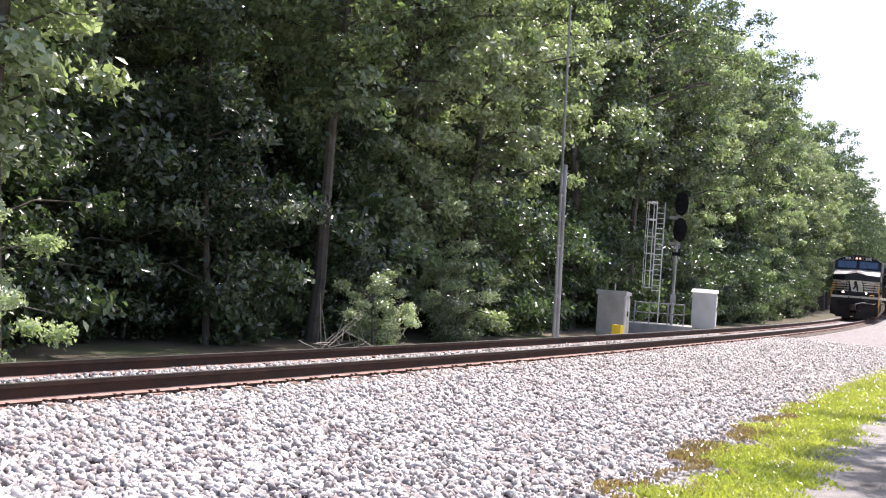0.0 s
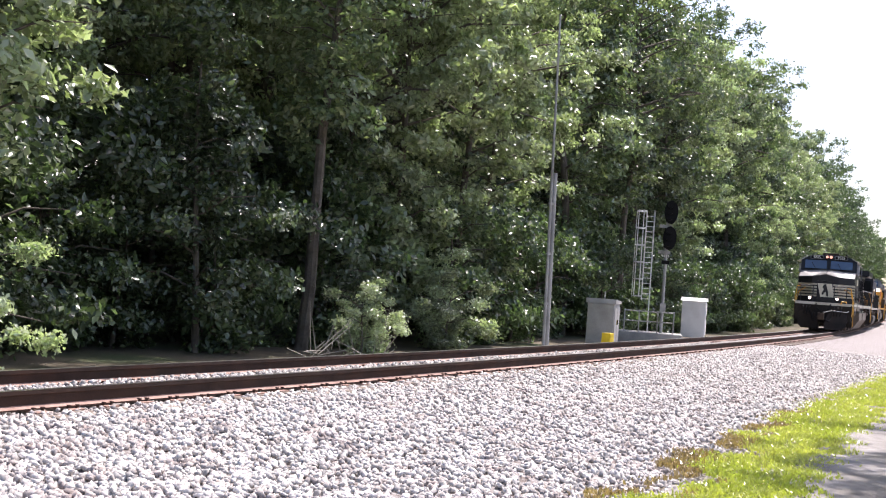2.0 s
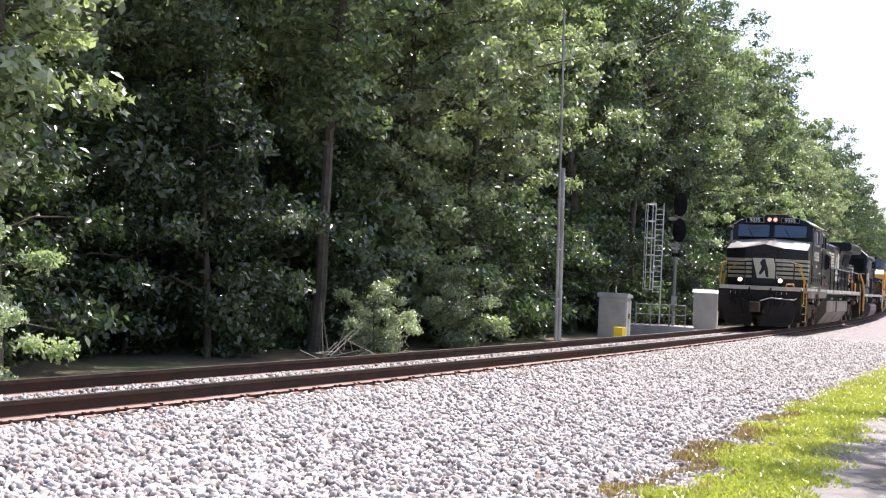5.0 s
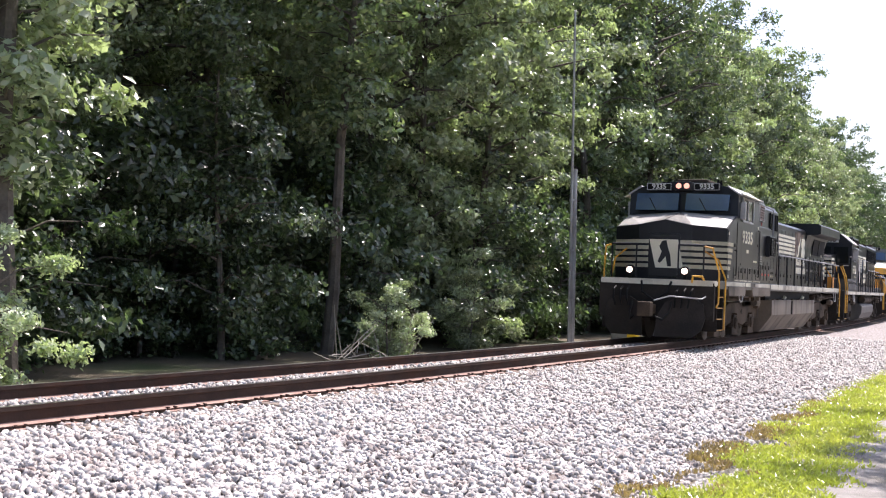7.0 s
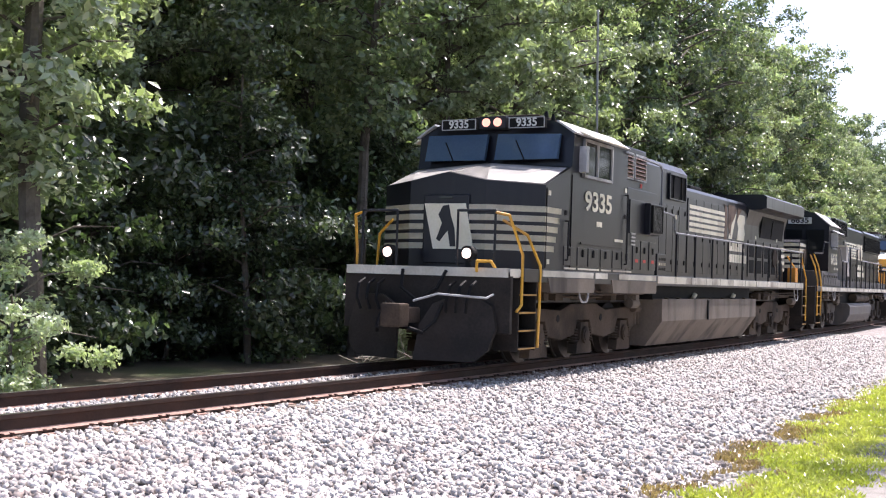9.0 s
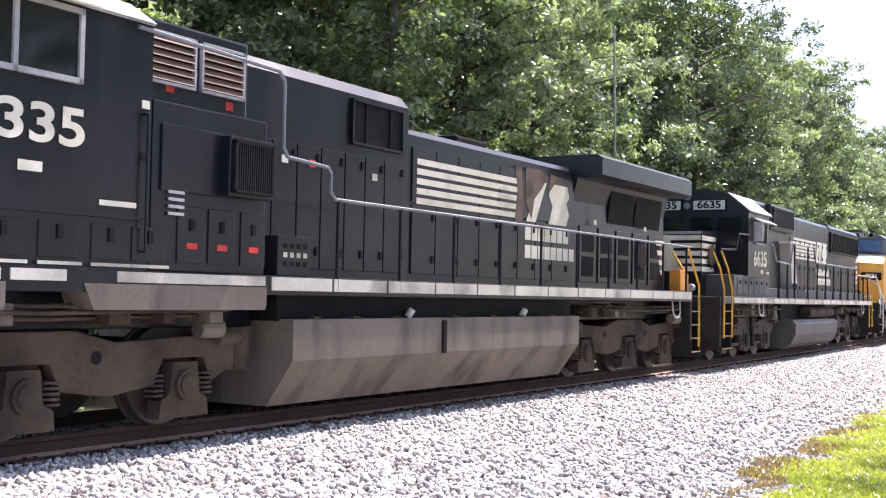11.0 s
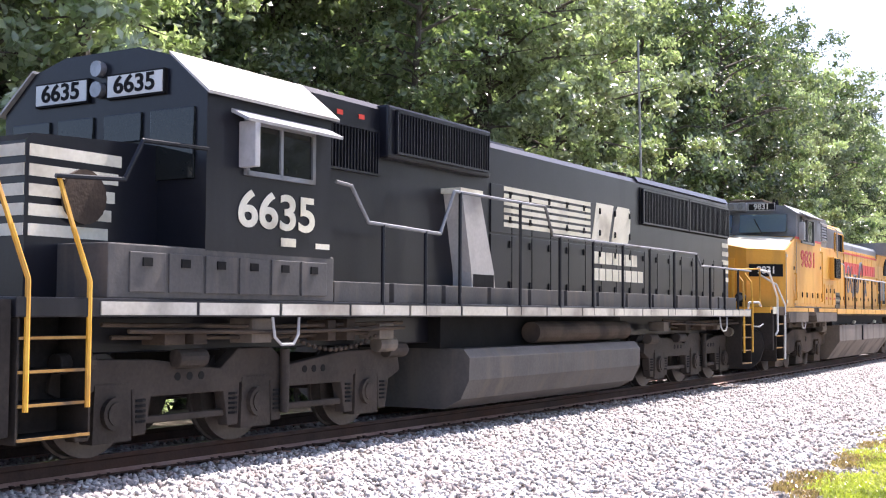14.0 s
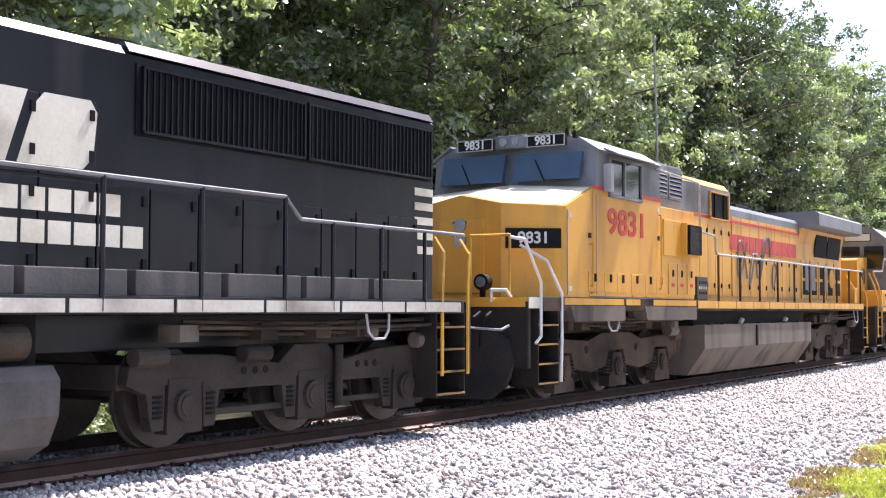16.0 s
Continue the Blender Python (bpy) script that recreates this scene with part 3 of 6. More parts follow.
# ---- locomotives: x runs back along the train from its reference point, the camera's side is -y ----
def truck(loco, axles, ox, style, mat=None):
    mat = mat or (GRIME if style == "ge" else GRIME_SHADED)
    x0, x1 = axles[0] - 0.75 - ox, axles[2] + 0.75 - ox
    m = axles[1] - ox
    t = part("truck_frame", truck_frame_mesh(x0, x1, m, axles, ox, style), mat, loco, "dusty cast steel bogie frame", bevel=0.02)
    for ax in axles[:-1]:
        for q in range(3 if style == "emd" else 1):
            bm = bm_new()
            rod(bm, (ax - ox + 0.85 + q * 0.17, -1.13, 0.74), (ax - ox + 0.85 + q * 0.17, -1.146, 0.74), 0.042 if style == "emd" else 0.065, 12)
            part("frame_hole", bm, DARK, loco)
    for ax in axles:
        x = ax - ox
        for sy in (-1, 1):
            bm = bm_new()
            if style == "ge":
                prism(bm, [(x - 0.36, 0.10), (x + 0.36, 0.10), (x + 0.34, 0.28), (x + 0.22, 0.34), (x + 0.18, 0.66), (x - 0.18, 0.66), (x - 0.22, 0.34), (x - 0.34, 0.28)], sy * 0.98, sy * 1.16)
            else:
                prism(bm, [(x - 0.24, 0.16), (x + 0.24, 0.16), (x + 0.22, 0.70), (x - 0.22, 0.70)], sy * 0.98, sy * 1.15)
            b = part("axle_box", bm, mat, loco, bevel=0.02)
            bm = bm_new()
            rod(bm, (x, sy * 1.14, 0.43), (x, sy * 1.205, 0.43), 0.155, 18)
            rod(bm, (x, sy * 1.2, 0.43), (x, sy * 1.22, 0.43), 0.11, 14)
            part("bearing_cap", bm, mat, b)
            for dx in (-0.36, 0.36):
                bm = bm_new()
                for q in range(5):
                    rod(bm, (x + dx, sy * 1.07, 0.32 + q * 0.05), (x + dx, sy * 1.07, 0.345 + q * 0.05), 0.10, 10)
                part("spring", bm, DARK if style == "emd" else mat, loco)
    return t


def truck_frame_mesh(x0, x1, m, axles, ox, style):
    bm = bm_new()
    ax = [a - ox for a in axles]
    for sy in (-1, 1):
        ya, yb = sy * 1.0, sy * 1.14
        low = 0.36 if style == "ge" else 0.52
        if style == "emd":
            # cast frame with pedestal legs round each axle and a dropped middle
            o = [(x0, 0.66), (x0 + 0.18, 0.58)]
            for a in ax:
                o += [(a - 0.50, 0.56), (a - 0.43, 0.20), (a - 0.27, 0.20), (a - 0.25, 0.64), (a + 0.25, 0.64), (a + 0.27, 0.20), (a + 0.43, 0.20), (a + 0.50, 0.56)]
            o += [(x1 - 0.18, 0.58), (x1, 0.66), (x1 - 0.04, 0.84), (ax[2] + 0.25, 0.94), (ax[2] - 0.5, 0.92), (ax[1] + 0.55, 0.80), (ax[1] + 0.28, 1.0), (ax[1] - 0.28, 1.0), (ax[1] - 0.55, 0.80), (ax[0] + 0.5, 0.92), (ax[0] - 0.25, 0.94), (x0 + 0.04, 0.84)]
            prism(bm, o, ya, yb)
            for a, b in zip(ax, ax[1:]):
                box(bm, a + 0.40, b - 0.40, sy * 1.03, sy * 1.10, 0.30, 0.37)
            for e in (x0 + 0.22, ax[0] + 0.95, x1 - 0.22):
                rod(bm, (e - 0.2, sy * 1.2, 0.92), (e + 0.2, sy * 1.2, 0.92), 0.095, 14)
            rod(bm, (ax[1] + 0.42, sy * 1.2, 0.28), (ax[1] + 0.42, sy * 1.2, 0.98), 0.055, 10)
            continue
        o = [(x0, 0.62), (x0 + 0.15, 0.52)]
        for a in ax:
            o += [(a - 0.42, low + 0.08), (a - 0.30, 0.70), (a + 0.30, 0.70), (a + 0.42, low + 0.08)]
            if a != ax[-1]:
                o += [((a + ax[ax.index(a) + 1]) / 2, low)]
        o += [(x1 - 0.15, 0.52), (x1, 0.62), (x1 - 0.05, 0.95)]
        o += [(m + 1.1, 0.88), (m + 0.6, 1.0), (m - 0.6, 1.0), (m - 1.1, 0.88), (x0 + 0.05, 0.95)]
        prism(bm, o, ya, yb)
        for e in (x0 + 0.18, x1 - 0.18):
            rod(bm, (e - 0.16, sy * 1.2, 0.90), (e + 0.16, sy * 1.2, 0.90), 0.085, 12)
    box(bm, x0, x0 + 0.2, -1, 1, 0.6, 0.85)
    box(bm, x1 - 0.2, x1, -1, 1, 0.6, 0.85)
    box(bm, m - 0.3, m + 0.3, -1, 1, 0.6, 1.0)
    return bm


def clutter(loco, x0, x1, seed):
    """Pipes, boxes and brackets that hang below the deck."""
    g = random.Random(seed)
    for z, y in ((1.26, -1.30), (1.14, -1.18), (1.20, -1.42)):
        bm = bm_new()
        a, b = x0 + g.uniform(0, 0.5), x1 - g.uniform(0, 0.5)
        pipe(bm, [(a, y, z), ((a + b) / 2, y, z - 0.03), (b, y, z)], 0.022)
        part("air_pipe", bm, GRIME, loco)
    for i in range(6):
        x = g.uniform(x0, x1 - 0.4)
        bm = bm_new()
        box(bm, x, x + g.uniform(0.14, 0.34), -1.36, -1.05, 1.06, 1.06 + g.uniform(0.14, 0.28))
        part("junction_box", bm, TANK if i % 3 == 0 else GRIME, loco, bevel=0.01)
    bm = bm_new()
    a = g.uniform(x0 + 0.4, x1 - 1.0)
    pipe(bm, [(a, -1.50, 1.38), (a + 0.03, -1.52, 1.12), (a + 0.14, -1.52, 1.04), (a + 0.34, -1.52, 1.04), (a + 0.42, -1.52, 1.14), (a + 0.46, -1.50, 1.38)], 0.016)
    part("lever_loop", bm, RAILGREY, loco)
    bm = bm_new()
    rod(bm, (x1 - 0.5, -1.22, 1.0), (x1 - 0.2, -1.26, 1.0), 0.10, 12)
    part("brake_cylinder", bm, TANK, loco)


WHEELS = []
R_WHEEL = 0.51


def wheelset(loco, x):
    bm = bm_new()
    rod(bm, (0, -1.0, 0), (0, 1.0, 0), 0.085, 12)
    for sy in (-1, 1):
        rod(bm, (0, sy * 0.70, 0), (0, sy * 0.83, 0), R_WHEEL, 40)
        rod(bm, (0, sy * 0.665, 0), (0, sy * 0.70, 0), R_WHEEL + 0.03, 40)
        rod(bm, (0, sy * 0.83, 0), (0, sy * 0.87, 0), 0.16, 16)
        for q in range(5):
            a = q * 1.2566
            rod(bm, (0.28 * math.cos(a), sy * 0.832, 0.28 * math.sin(a)), (0.28 * math.cos(a), sy * 0.838, 0.28 * math.sin(a)), 0.05, 10)
    w = part("wheelset", bm, WHEEL, loco, "bright-treaded steel wheels on their axle")
    WHEELS.append((w, x))
    return w


def rail_and_posts(loco, name, x0, x1, y, z, deck, n, mat, post=None):
    bm = bm_new()
    pipe(bm, [(x0, y, z), (x1, y, z)], 0.022)
    part(name, bm, mat, loco)
    for i in range(n):
        x = x0 + (x1 - x0) * (i + 0.5) / n
        bm = bm_new()
        rod(bm, (x, y, deck - 0.12), (x, y, z), 0.024, 6)
        box(bm, x - 0.04, x + 0.04, y - 0.015, y + 0.015, deck - 0.16, deck + 0.05)
        part("rail_post", bm, post or mat, loco)


def steps(loco, x0, x1, y, mat_edge):
    sy = -1 if y < 0 else 1
    for xa in (x0, x1):
        bm = bm_new()
        prism(bm, [(xa - 0.012, 0.28), (xa + 0.012, 0.28), (xa + 0.012, 1.38), (xa - 0.012, 1.38)], y, y + 0.42 * -sy)
        part("step_side", bm, PILOT, loco)
    bm = bm_new()
    box(bm, x0 + 0.012, x1 - 0.012, y - sy * 0.42, y - sy * 0.40, 0.28, 1.38)
    part("step_back", bm, PILOT, loco)
    for z in (0.30, 0.58, 0.86, 1.14):
        bm = bm_new()
        box(bm, x0, x1, y, y - sy * 0.36, z, z + 0.03)
        st = part("step", bm, DARK, loco)
        bm = bm_new()
        box(bm, x0, x1, y + sy * 0.012, y, z + 0.005, z + 0.03)
        part("step_edge", bm, STEPEDGE, st)


def screen(loco, x0, x1, z0, z1, y, slats, frame_mat, slat_mat, name="grille", vertical=True):
    bm = bm_new()
    slab(bm, x0, x1, z0, z1, y, 0.012)
    g = part(name, bm, DARK, loco)
    bm = bm_new()
    w = 0.03
    for a in ((x0, x1, z0, z0 + w), (x0, x1, z1 - w, z1), (x0, x0 + w, z0, z1), (x1 - w, x1, z0, z1)):
        box(bm, a[0], a[1], y - 0.045, y, a[2], a[3])
    part("grille_frame", bm, frame_mat, g)
    bm = bm_new()
    for i in range(slats):
        if vertical:
            x = x0 + w + (x1 - x0 - 2 * w) * (i + 0.5) / slats
            box(bm, x - 0.008, x + 0.008, y - 0.035, y - 0.005, z0 + w, z1 - w)
        else:
            h = (z1 - z0 - 2 * w) / slats
            z = z0 + w + h * (i + 0.5)
            prism(bm, [(y - 0.05, z - h * 0.38), (y - 0.04, z - h * 0.42), (y - 0.006, z + h * 0.38), (y - 0.016, z + h * 0.42)], x0 + w, x1 - w, "x")
        if slats <= 6:
            part("slat", bm, slat_mat, g)
            bm = bm_new()
    if slats <= 6:
        bm.free()
        return g
    part("slats", bm, slat_mat, g)
    return g


def door_seams(loco, xs, z0, z1, y, body, latch=True):
    """Raised hood doors between the seams, each with its latches."""
    for a, b in zip(xs, xs[1:]):
        bm = bm_new()
        box(bm, a + 0.012, b - 0.012, y - 0.022, y + 0.01, z0, z1)
        d = part("hood_door", bm, body, loco, bevel=0.006)
        if latch:
            for z in (z0 + 0.16, z1 - 0.18):
                bm = bm_new()
                box(bm, b - 0.10, b - 0.05, y - 0.042, y - 0.02, z, z + 0.10)
                part("latch", bm, DARK, d)


def bars(loco, x0, x1, z0, z1, y, counts, mat):
    """Rows of plain blocks where a company's name is painted."""
    rows = len(counts)
    h = (z1 - z0) / rows
    for r, n in enumerate(counts):
        w = (x1 - x0) / max(counts)
        for i in range(n):
            bm = bm_new()
            slab(bm, x0 + i * w + 0.02, x0 + (i + 1) * w - 0.02, z1 - (r + 0.86) * h, z1 - (r + 0.14) * h, y, 0.004)
            part("name_block", bm, mat, loco)


def stripes(loco, x0, x1, z0, z1, n, y, mat, slant=0.0, fill=0.62):
    for i in range(n):
        h = (z1 - z0) / n
        za, zb = z0 + i * h + h * (1 - fill) / 2, z0 + (i + 1) * h - h * (1 - fill) / 2
        bm = bm_new()
        quad_side(bm, [(x0, za), (x1 + slant * (za - z0), za), (x1 + slant * (zb - z0), zb), (x0, zb)], y, 0.004)
        part("stripe", bm, mat, loco)


def coupler(loco, x, sgn):
    bm = bm_new()
    box(bm, x, x + sgn * 0.55, -0.11, 0.11, 0.68, 0.92)
    box(bm, x + sgn * 0.45, x + sgn * 0.75, -0.17, 0.17, 0.62, 0.98)
    part("coupler", bm, GRIME, loco, bevel=0.03)
    for y in (-0.5, 0.5):
        bm = bm_new()
        pipe(bm, [(x, y, 1.0), (x + sgn * 0.25, y, 0.72), (x + sgn * 0.45, y * 0.8, 0.55), (x + sgn * 0.65, y * 0.55, 0.62)], 0.03)
        part("brake_hose", bm, DARK, loco)


def plough(loco, x):
    """A rounded blade on each side of the coupler."""
    for sgn in (-1, 1):
        bm = bm_new()
        out = [(0.16, 0.12), (1.05, 0.12), (1.24, 0.30), (1.32, 0.62), (1.24, 0.96), (1.02, 1.10), (0.60, 1.10), (0.36, 0.98), (0.20, 0.66)]
        fr = [bm.verts.new((x + y * 0.34 + (z - 0.12) * 0.18, sgn * y, z)) for y, z in out]
        bk = [bm.verts.new((x + 0.08 + y * 0.34 + (z - 0.12) * 0.18, sgn * y, z)) for y, z in out]
        bm.faces.new(fr)
        bm.faces.new(bk[::-1])
        for i in range(len(out)):
            j = (i + 1) % len(out)
            bm.faces.new((fr[i], bk[i], bk[j], fr[j]))
        part("snow_plough", bm, PILOT, loco, "dark dusty steel plough blade", bevel=0.02)


def wide_cab_loco(ox, body, upper, roofm, markings, label, number, number_mat, sill, lit, hoodm):
    loco = tagged(new("locomotive"), label, "locomotive", "locomotives of the train")
    X = lambda x: x - ox
    # underframe
    bm = bm_new()
    box(bm, X(-5.9), X(14.4), -1.53, 1.53, 1.36, 1.57)
    box(bm, X(-5.8), X(14.0), -0.9, 0.9, 1.0, 1.36)
    part("underframe", bm, BLACK if body is BLACK else GRIME, loco, bevel=0.015)
    for a, b in [(-5.2, -3.0), (-2.9, -2.3), (-1.7, 0.44)] + [(0.55 + i * 1.155, 1.66 + i * 1.155) for i in range(12)]:
        bm = bm_new()
        slab(bm, X(a), X(min(b, 14.3)), 1.455 if a < 0 else 1.41, 1.555, -1.53, 0.012)
        part("sill_stripe", bm, sill, loco)
    for sx in (-1, 1):
        xe = -6.62 if sx < 0 else 14.75
        bm = bm_new()
        box(bm, X(xe) - sx * 0.4, X(xe) - sx * 0.3, -1.5, 1.5, 0.55, 1.5)
        part("end_plate", bm, PILOT, loco, bevel=0.02)
        steps(loco, X(-6.0) if sx < 0 else X(14.45), X(-5.36) if sx < 0 else X(15.0), -1.5, HANDY)
        steps(loco, X(-6.0) if sx < 0 else X(14.45), X(-5.36) if sx < 0 else X(15.0), 1.5, HANDY)
        coupler(loco, X(xe), sx)
    plough(loco, X(-6.98))
    for y in (-1.0, -0.82, -0.64, 0.64, 0.82, 1.0):
        bm = bm_new()
        pipe(bm, [(X(-6.50), y, 1.34), (X(-6.68), y, 1.26), (X(-6.76), y * 0.98, 1.04), (X(-6.70), y * 0.94, 0.86)], 0.026)
        part("air_hose", bm, DARK, loco)
    bm = bm_new()
    pipe(bm, [(X(-6.62), -1.36, 1.16), (X(-6.74), -1.30, 1.10), (X(-6.80), -0.5, 1.14), (X(-6.88), -0.12, 1.02)], 0.018)
    part("uncoupling_lever", bm, RAILGREY, loco)
    bm = bm_new()
    pipe(bm, [(X(-6.40), -0.42, 1.50), (X(-6.58), -0.36, 1.22), (X(-6.64), -0.05, 1.02), (X(-6.58), 0.28, 1.22), (X(-6.40), 0.36, 1.50)], 0.03)
    part("jumper_cable", bm, DARK, loco)
    bm = bm_new()
    pipe(bm, [(X(-6.30), -1.22, 1.56), (X(-6.45), -1.22, 1.66), (X(-6.45), -0.98, 1.66), (X(-6.38), -0.94, 1.50)], 0.024)
    part("platform_grab", bm, HANDY if body is BLACK else WHITE, loco)
    bm = bm_new()
    box(bm, X(-6.35), X(-5.7), -1.46, 1.46, 1.42, 1.56)
    part("front_platform", bm, sill, loco)
    # nose: full width, bevelled corners, top rising to the windscreen
    bm = bm_new()
    plan = [(-5.65, -0.70), (-5.1, -1.5), (-4.0, -1.5), (-4.0, 1.5), (-5.1, 1.5), (-5.65, 0.70)]
    tops = [2.98, 2.94, 3.34, 3.34, 2.94, 2.98]
    lo = [bm.verts.new((X(a), b, 1.57)) for a, b in plan]
    hi = [bm.verts.new((X(a), b, c)) for (a, b), c in zip(plan, tops)]
    mid_f, mid_r = bm.verts.new((X(-5.65), 0, 3.12)), bm.verts.new((X(-4.0), 0, 3.42))
    bm.faces.new(lo)
    for i in range(6):
        j = (i + 1) % 6
        if i == 5:
            bm.faces.new((lo[5], lo[0], hi[0], mid_f, hi[5]))
        elif i == 2:
            bm.faces.new((lo[2], lo[3], hi[3], mid_r, hi[2]))
        else:
            bm.faces.new((lo[i], lo[j], hi[j], hi[i]))
    bm.faces.new((hi[0], hi[1], hi[2], mid_r, mid_f))
    bm.faces.new((hi[3], hi[4], hi[5], mid_f, mid_r))
    part("nose", bm, body, loco, bevel=0.03)
    # thin pale panels that paint the sunlight on the nose top
    for sgn in (-1, 1):
        bm = bm_new()
        f = bm.faces.new([bm.verts.new((X(x), sgn * y, z + 0.008)) for x, y, z in ((-5.61, 0.02, 3.125), (-5.60, 0.69, 2.99), (-5.08, 1.46, 2.955), (-4.14, 1.46, 3.30), (-4.14, 0.02, 3.405))])
        bmesh.ops.solidify(bm, geom=[f], thickness=0.006)
        part("nose_top_panel", bm, NOSETOP if body is BLACK else CREAM, loco, "nose top, pale with sunlight put into its colour")
    bm = bm_new()
    box(bm, X(-5.685), X(-5.64), -0.42, 0.42, 1.62, 2.75)
    nd = part("nose_door", bm, body, loco, bevel=0.02)
    bm = bm_new()
    box(bm, X(-5.7), X(-5.68), -0.12, 0.12, 2.68, 2.72)
    part("door_window", bm, GLASSD, nd)
    # cab
    roof_o = [(-1.5, 1.57), (-1.5, 3.92), (-1.18, 4.12), (-0.6, 4.26), (0.6, 4.26), (1.18, 4.12), (1.5, 3.92), (1.5, 1.57)]
    bm = bm_new()
    front = [bm.verts.new((X(-4.12 - (0.10 if z < 2 else 0.0) + max(0, z - 3.3) * 0.28), y, z)) for y, z in roof_o]
    rear = [bm.verts.new((X(-1.28), y, z)) for y, z in roof_o]
    bm.faces.new(front)
    bm.faces.new(rear[::-1])
    for i in range(8):
        j = (i + 1) % 8
        bm.faces.new((front[i], rear[i], rear[j], front[j]))
    part("cab", bm, upper, loco, bevel=0.02)
    # on the black engine, grey panels paint sunlight along the roof edges
    for sgn in (-1, 1):
        bm = bm_new()
        prism(bm, [(sgn * 1.52, 3.90), (sgn * 1.19, 4.12), (sgn * 1.2, 4.15), (sgn * 1.56, 3.92)], X(-4.0), X(-1.3), "x")
        part("cab_roof_panel", bm, roofm, loco)
    if body is not upper:
        for sgn in (-1, 1):
            bm = bm_new()
            box(bm, X(-4.13), X(-1.27), sgn * 1.495, sgn * 1.506, 1.6, 3.28)
            part("lower_cab_panel", bm, body, loco)
        bm = bm_new()
        box(bm, X(-4.13), X(-1.27), -1.51, -1.504, 3.28, 3.34)
        part("red_line", bm, RED, loco)
    # roof fittings
    bm = bm_new()
    box(bm, X(-3.1), X(-2.2), -0.45, 0.45, 4.24, 4.40)
    part("air_conditioner", bm, GRIME, loco, bevel=0.04)
    for x in (-3.8, -3.5):
        bm = bm_new()
        rod(bm, (X(x), -0.9, 4.2), (X(x), -0.9, 4.33), 0.05, 10, 0.02)
        part("antenna", bm, DARK, loco)
    # windscreens
    for ya, yb in ((-1.28, -0.10), (0.10, 1.28)):
        bm = bm_new()
        o = [(ya, 3.46), (yb, 3.46), (yb, 3.93), (ya, 3.90 if abs(ya) > 1 else 3.93)]
        prism(bm, o, X(-4.18), X(-4.10), "x")
        for v in bm.verts:
            v.co.x += (v.co.z - 3.46) * 0.28
        w = part("windscreen", bm, GLASS, loco, "windscreen with the blue of reflected sky in its colour", bevel=0.01)
        bm = bm_new()
        rod(bm, (X(-4.20), (ya + yb) / 2, 3.44), (X(-4.09), (ya + yb) / 2 + 0.22, 3.80), 0.012, 5)
        part("wiper", bm, DARK, w)
    # headlight pair and number boards over the windscreens
    bm = bm_new()
    box(bm, X(-4.10), X(-3.9), -0.26, 0.26, 4.02, 4.24)
    hb = part("headlight_box", bm, upper, loco, bevel=0.02)
    for y in (-0.11, 0.11):
        bm = bm_new()
        rod(bm, (X(-4.125), y, 4.13), (X(-4.09), y, 4.13), 0.075, 16)
        part("headlight", bm, LAMPRED if lit else LAMPOFF, hb)
    for sgn in (-1, 1):
        bm = bm_new()
        box(bm, X(-4.09), X(-4.0), sgn * 0.32, sgn * 1.0, 4.02, 4.20)
        nb = part("number_board", bm, DARK, loco)
        lettering(number, 0.20, BOARDW, nb, Matrix.Translation((X(-4.095), sgn * 0.66, 4.11)) @ FRONT)
        bm = bm_new()
        for ya, yb, za, zb in ((0.32, 1.0, 4.19, 4.205), (0.32, 1.0, 4.015, 4.03), (0.32, 0.335, 4.02, 4.2), (0.985, 1.0, 4.02, 4.2)):
            box(bm, X(-4.10), X(-4.085), sgn * ya, sgn * yb, za, zb)
        part("board_frame", bm, RAILGREY, nb)
    # ditch lights
    for y in (-0.72, 0.72):
        bm = bm_new()
        rod(bm, (X(-6.30), y, 1.78), (X(-6.16), y, 1.78), 0.12, 16)
        dl = part("ditch_light", bm, DARK, loco)
        bm = bm_new()
        rod(bm, (X(-6.315), y, 1.78), (X(-6.298), y, 1.78), 0.078, 16)
        part("lens", bm, LAMPON if lit else LAMPOFF, dl)
        bm = bm_new()
        box(bm, X(-6.26), X(-6.22), y - 0.04, y + 0.04, 1.55, 1.68)
        part("bracket", bm, DARK, dl)
    # seams, grab irons and fittings on the nose and cab side
    for x in (-5.06, -4.02):
        bm = bm_new()
        box(bm, X(x), X(x + 0.018), -1.512, -1.498, 1.6, 2.9 if x < -4.5 else 3.2)
        part("panel_seam", bm, DARK if body is BLACK else GREYP, loco)
    for x, z, m in ((-5.0, 2.78, CREAM), (-5.0, 1.66, CREAM), (-4.3, 2.5, DARK), (-1.42, 3.1, CREAM), (-1.42, 2.6, DARK)):
        bm = bm_new()
        slab(bm, X(x), X(x + 0.10), z, z + 0.08, -1.506, 0.006)
        part("small_plate", bm, m, loco)
    for x, za, zb in ((-1.38, 1.75, 3.05), (-4.25, 1.75, 2.4)):
        bm = bm_new()
        pipe(bm, [(X(x), -1.5, za), (X(x), -1.56, za), (X(x), -1.56, zb), (X(x), -1.5, zb)], 0.014, 6)
        part("grab_iron", bm, BLACK if body is BLACK else YELLOW, loco)
    # side window with awning and mirror
    for sgn in (-1, 1):
        y = sgn * 1.5
        bm = bm_new()
        for a in ((-3.55, -2.18, 3.20, 3.25), (-3.55, -2.18, 3.82, 3.87), (-3.55, -3.50, 3.2, 3.87), (-2.23, -2.18, 3.2, 3.87), (-2.95, -2.90, 3.2, 3.87)):
            box(bm, X(a[0]), X(a[1]), y, y + sgn * 0.05, a[2], a[3])
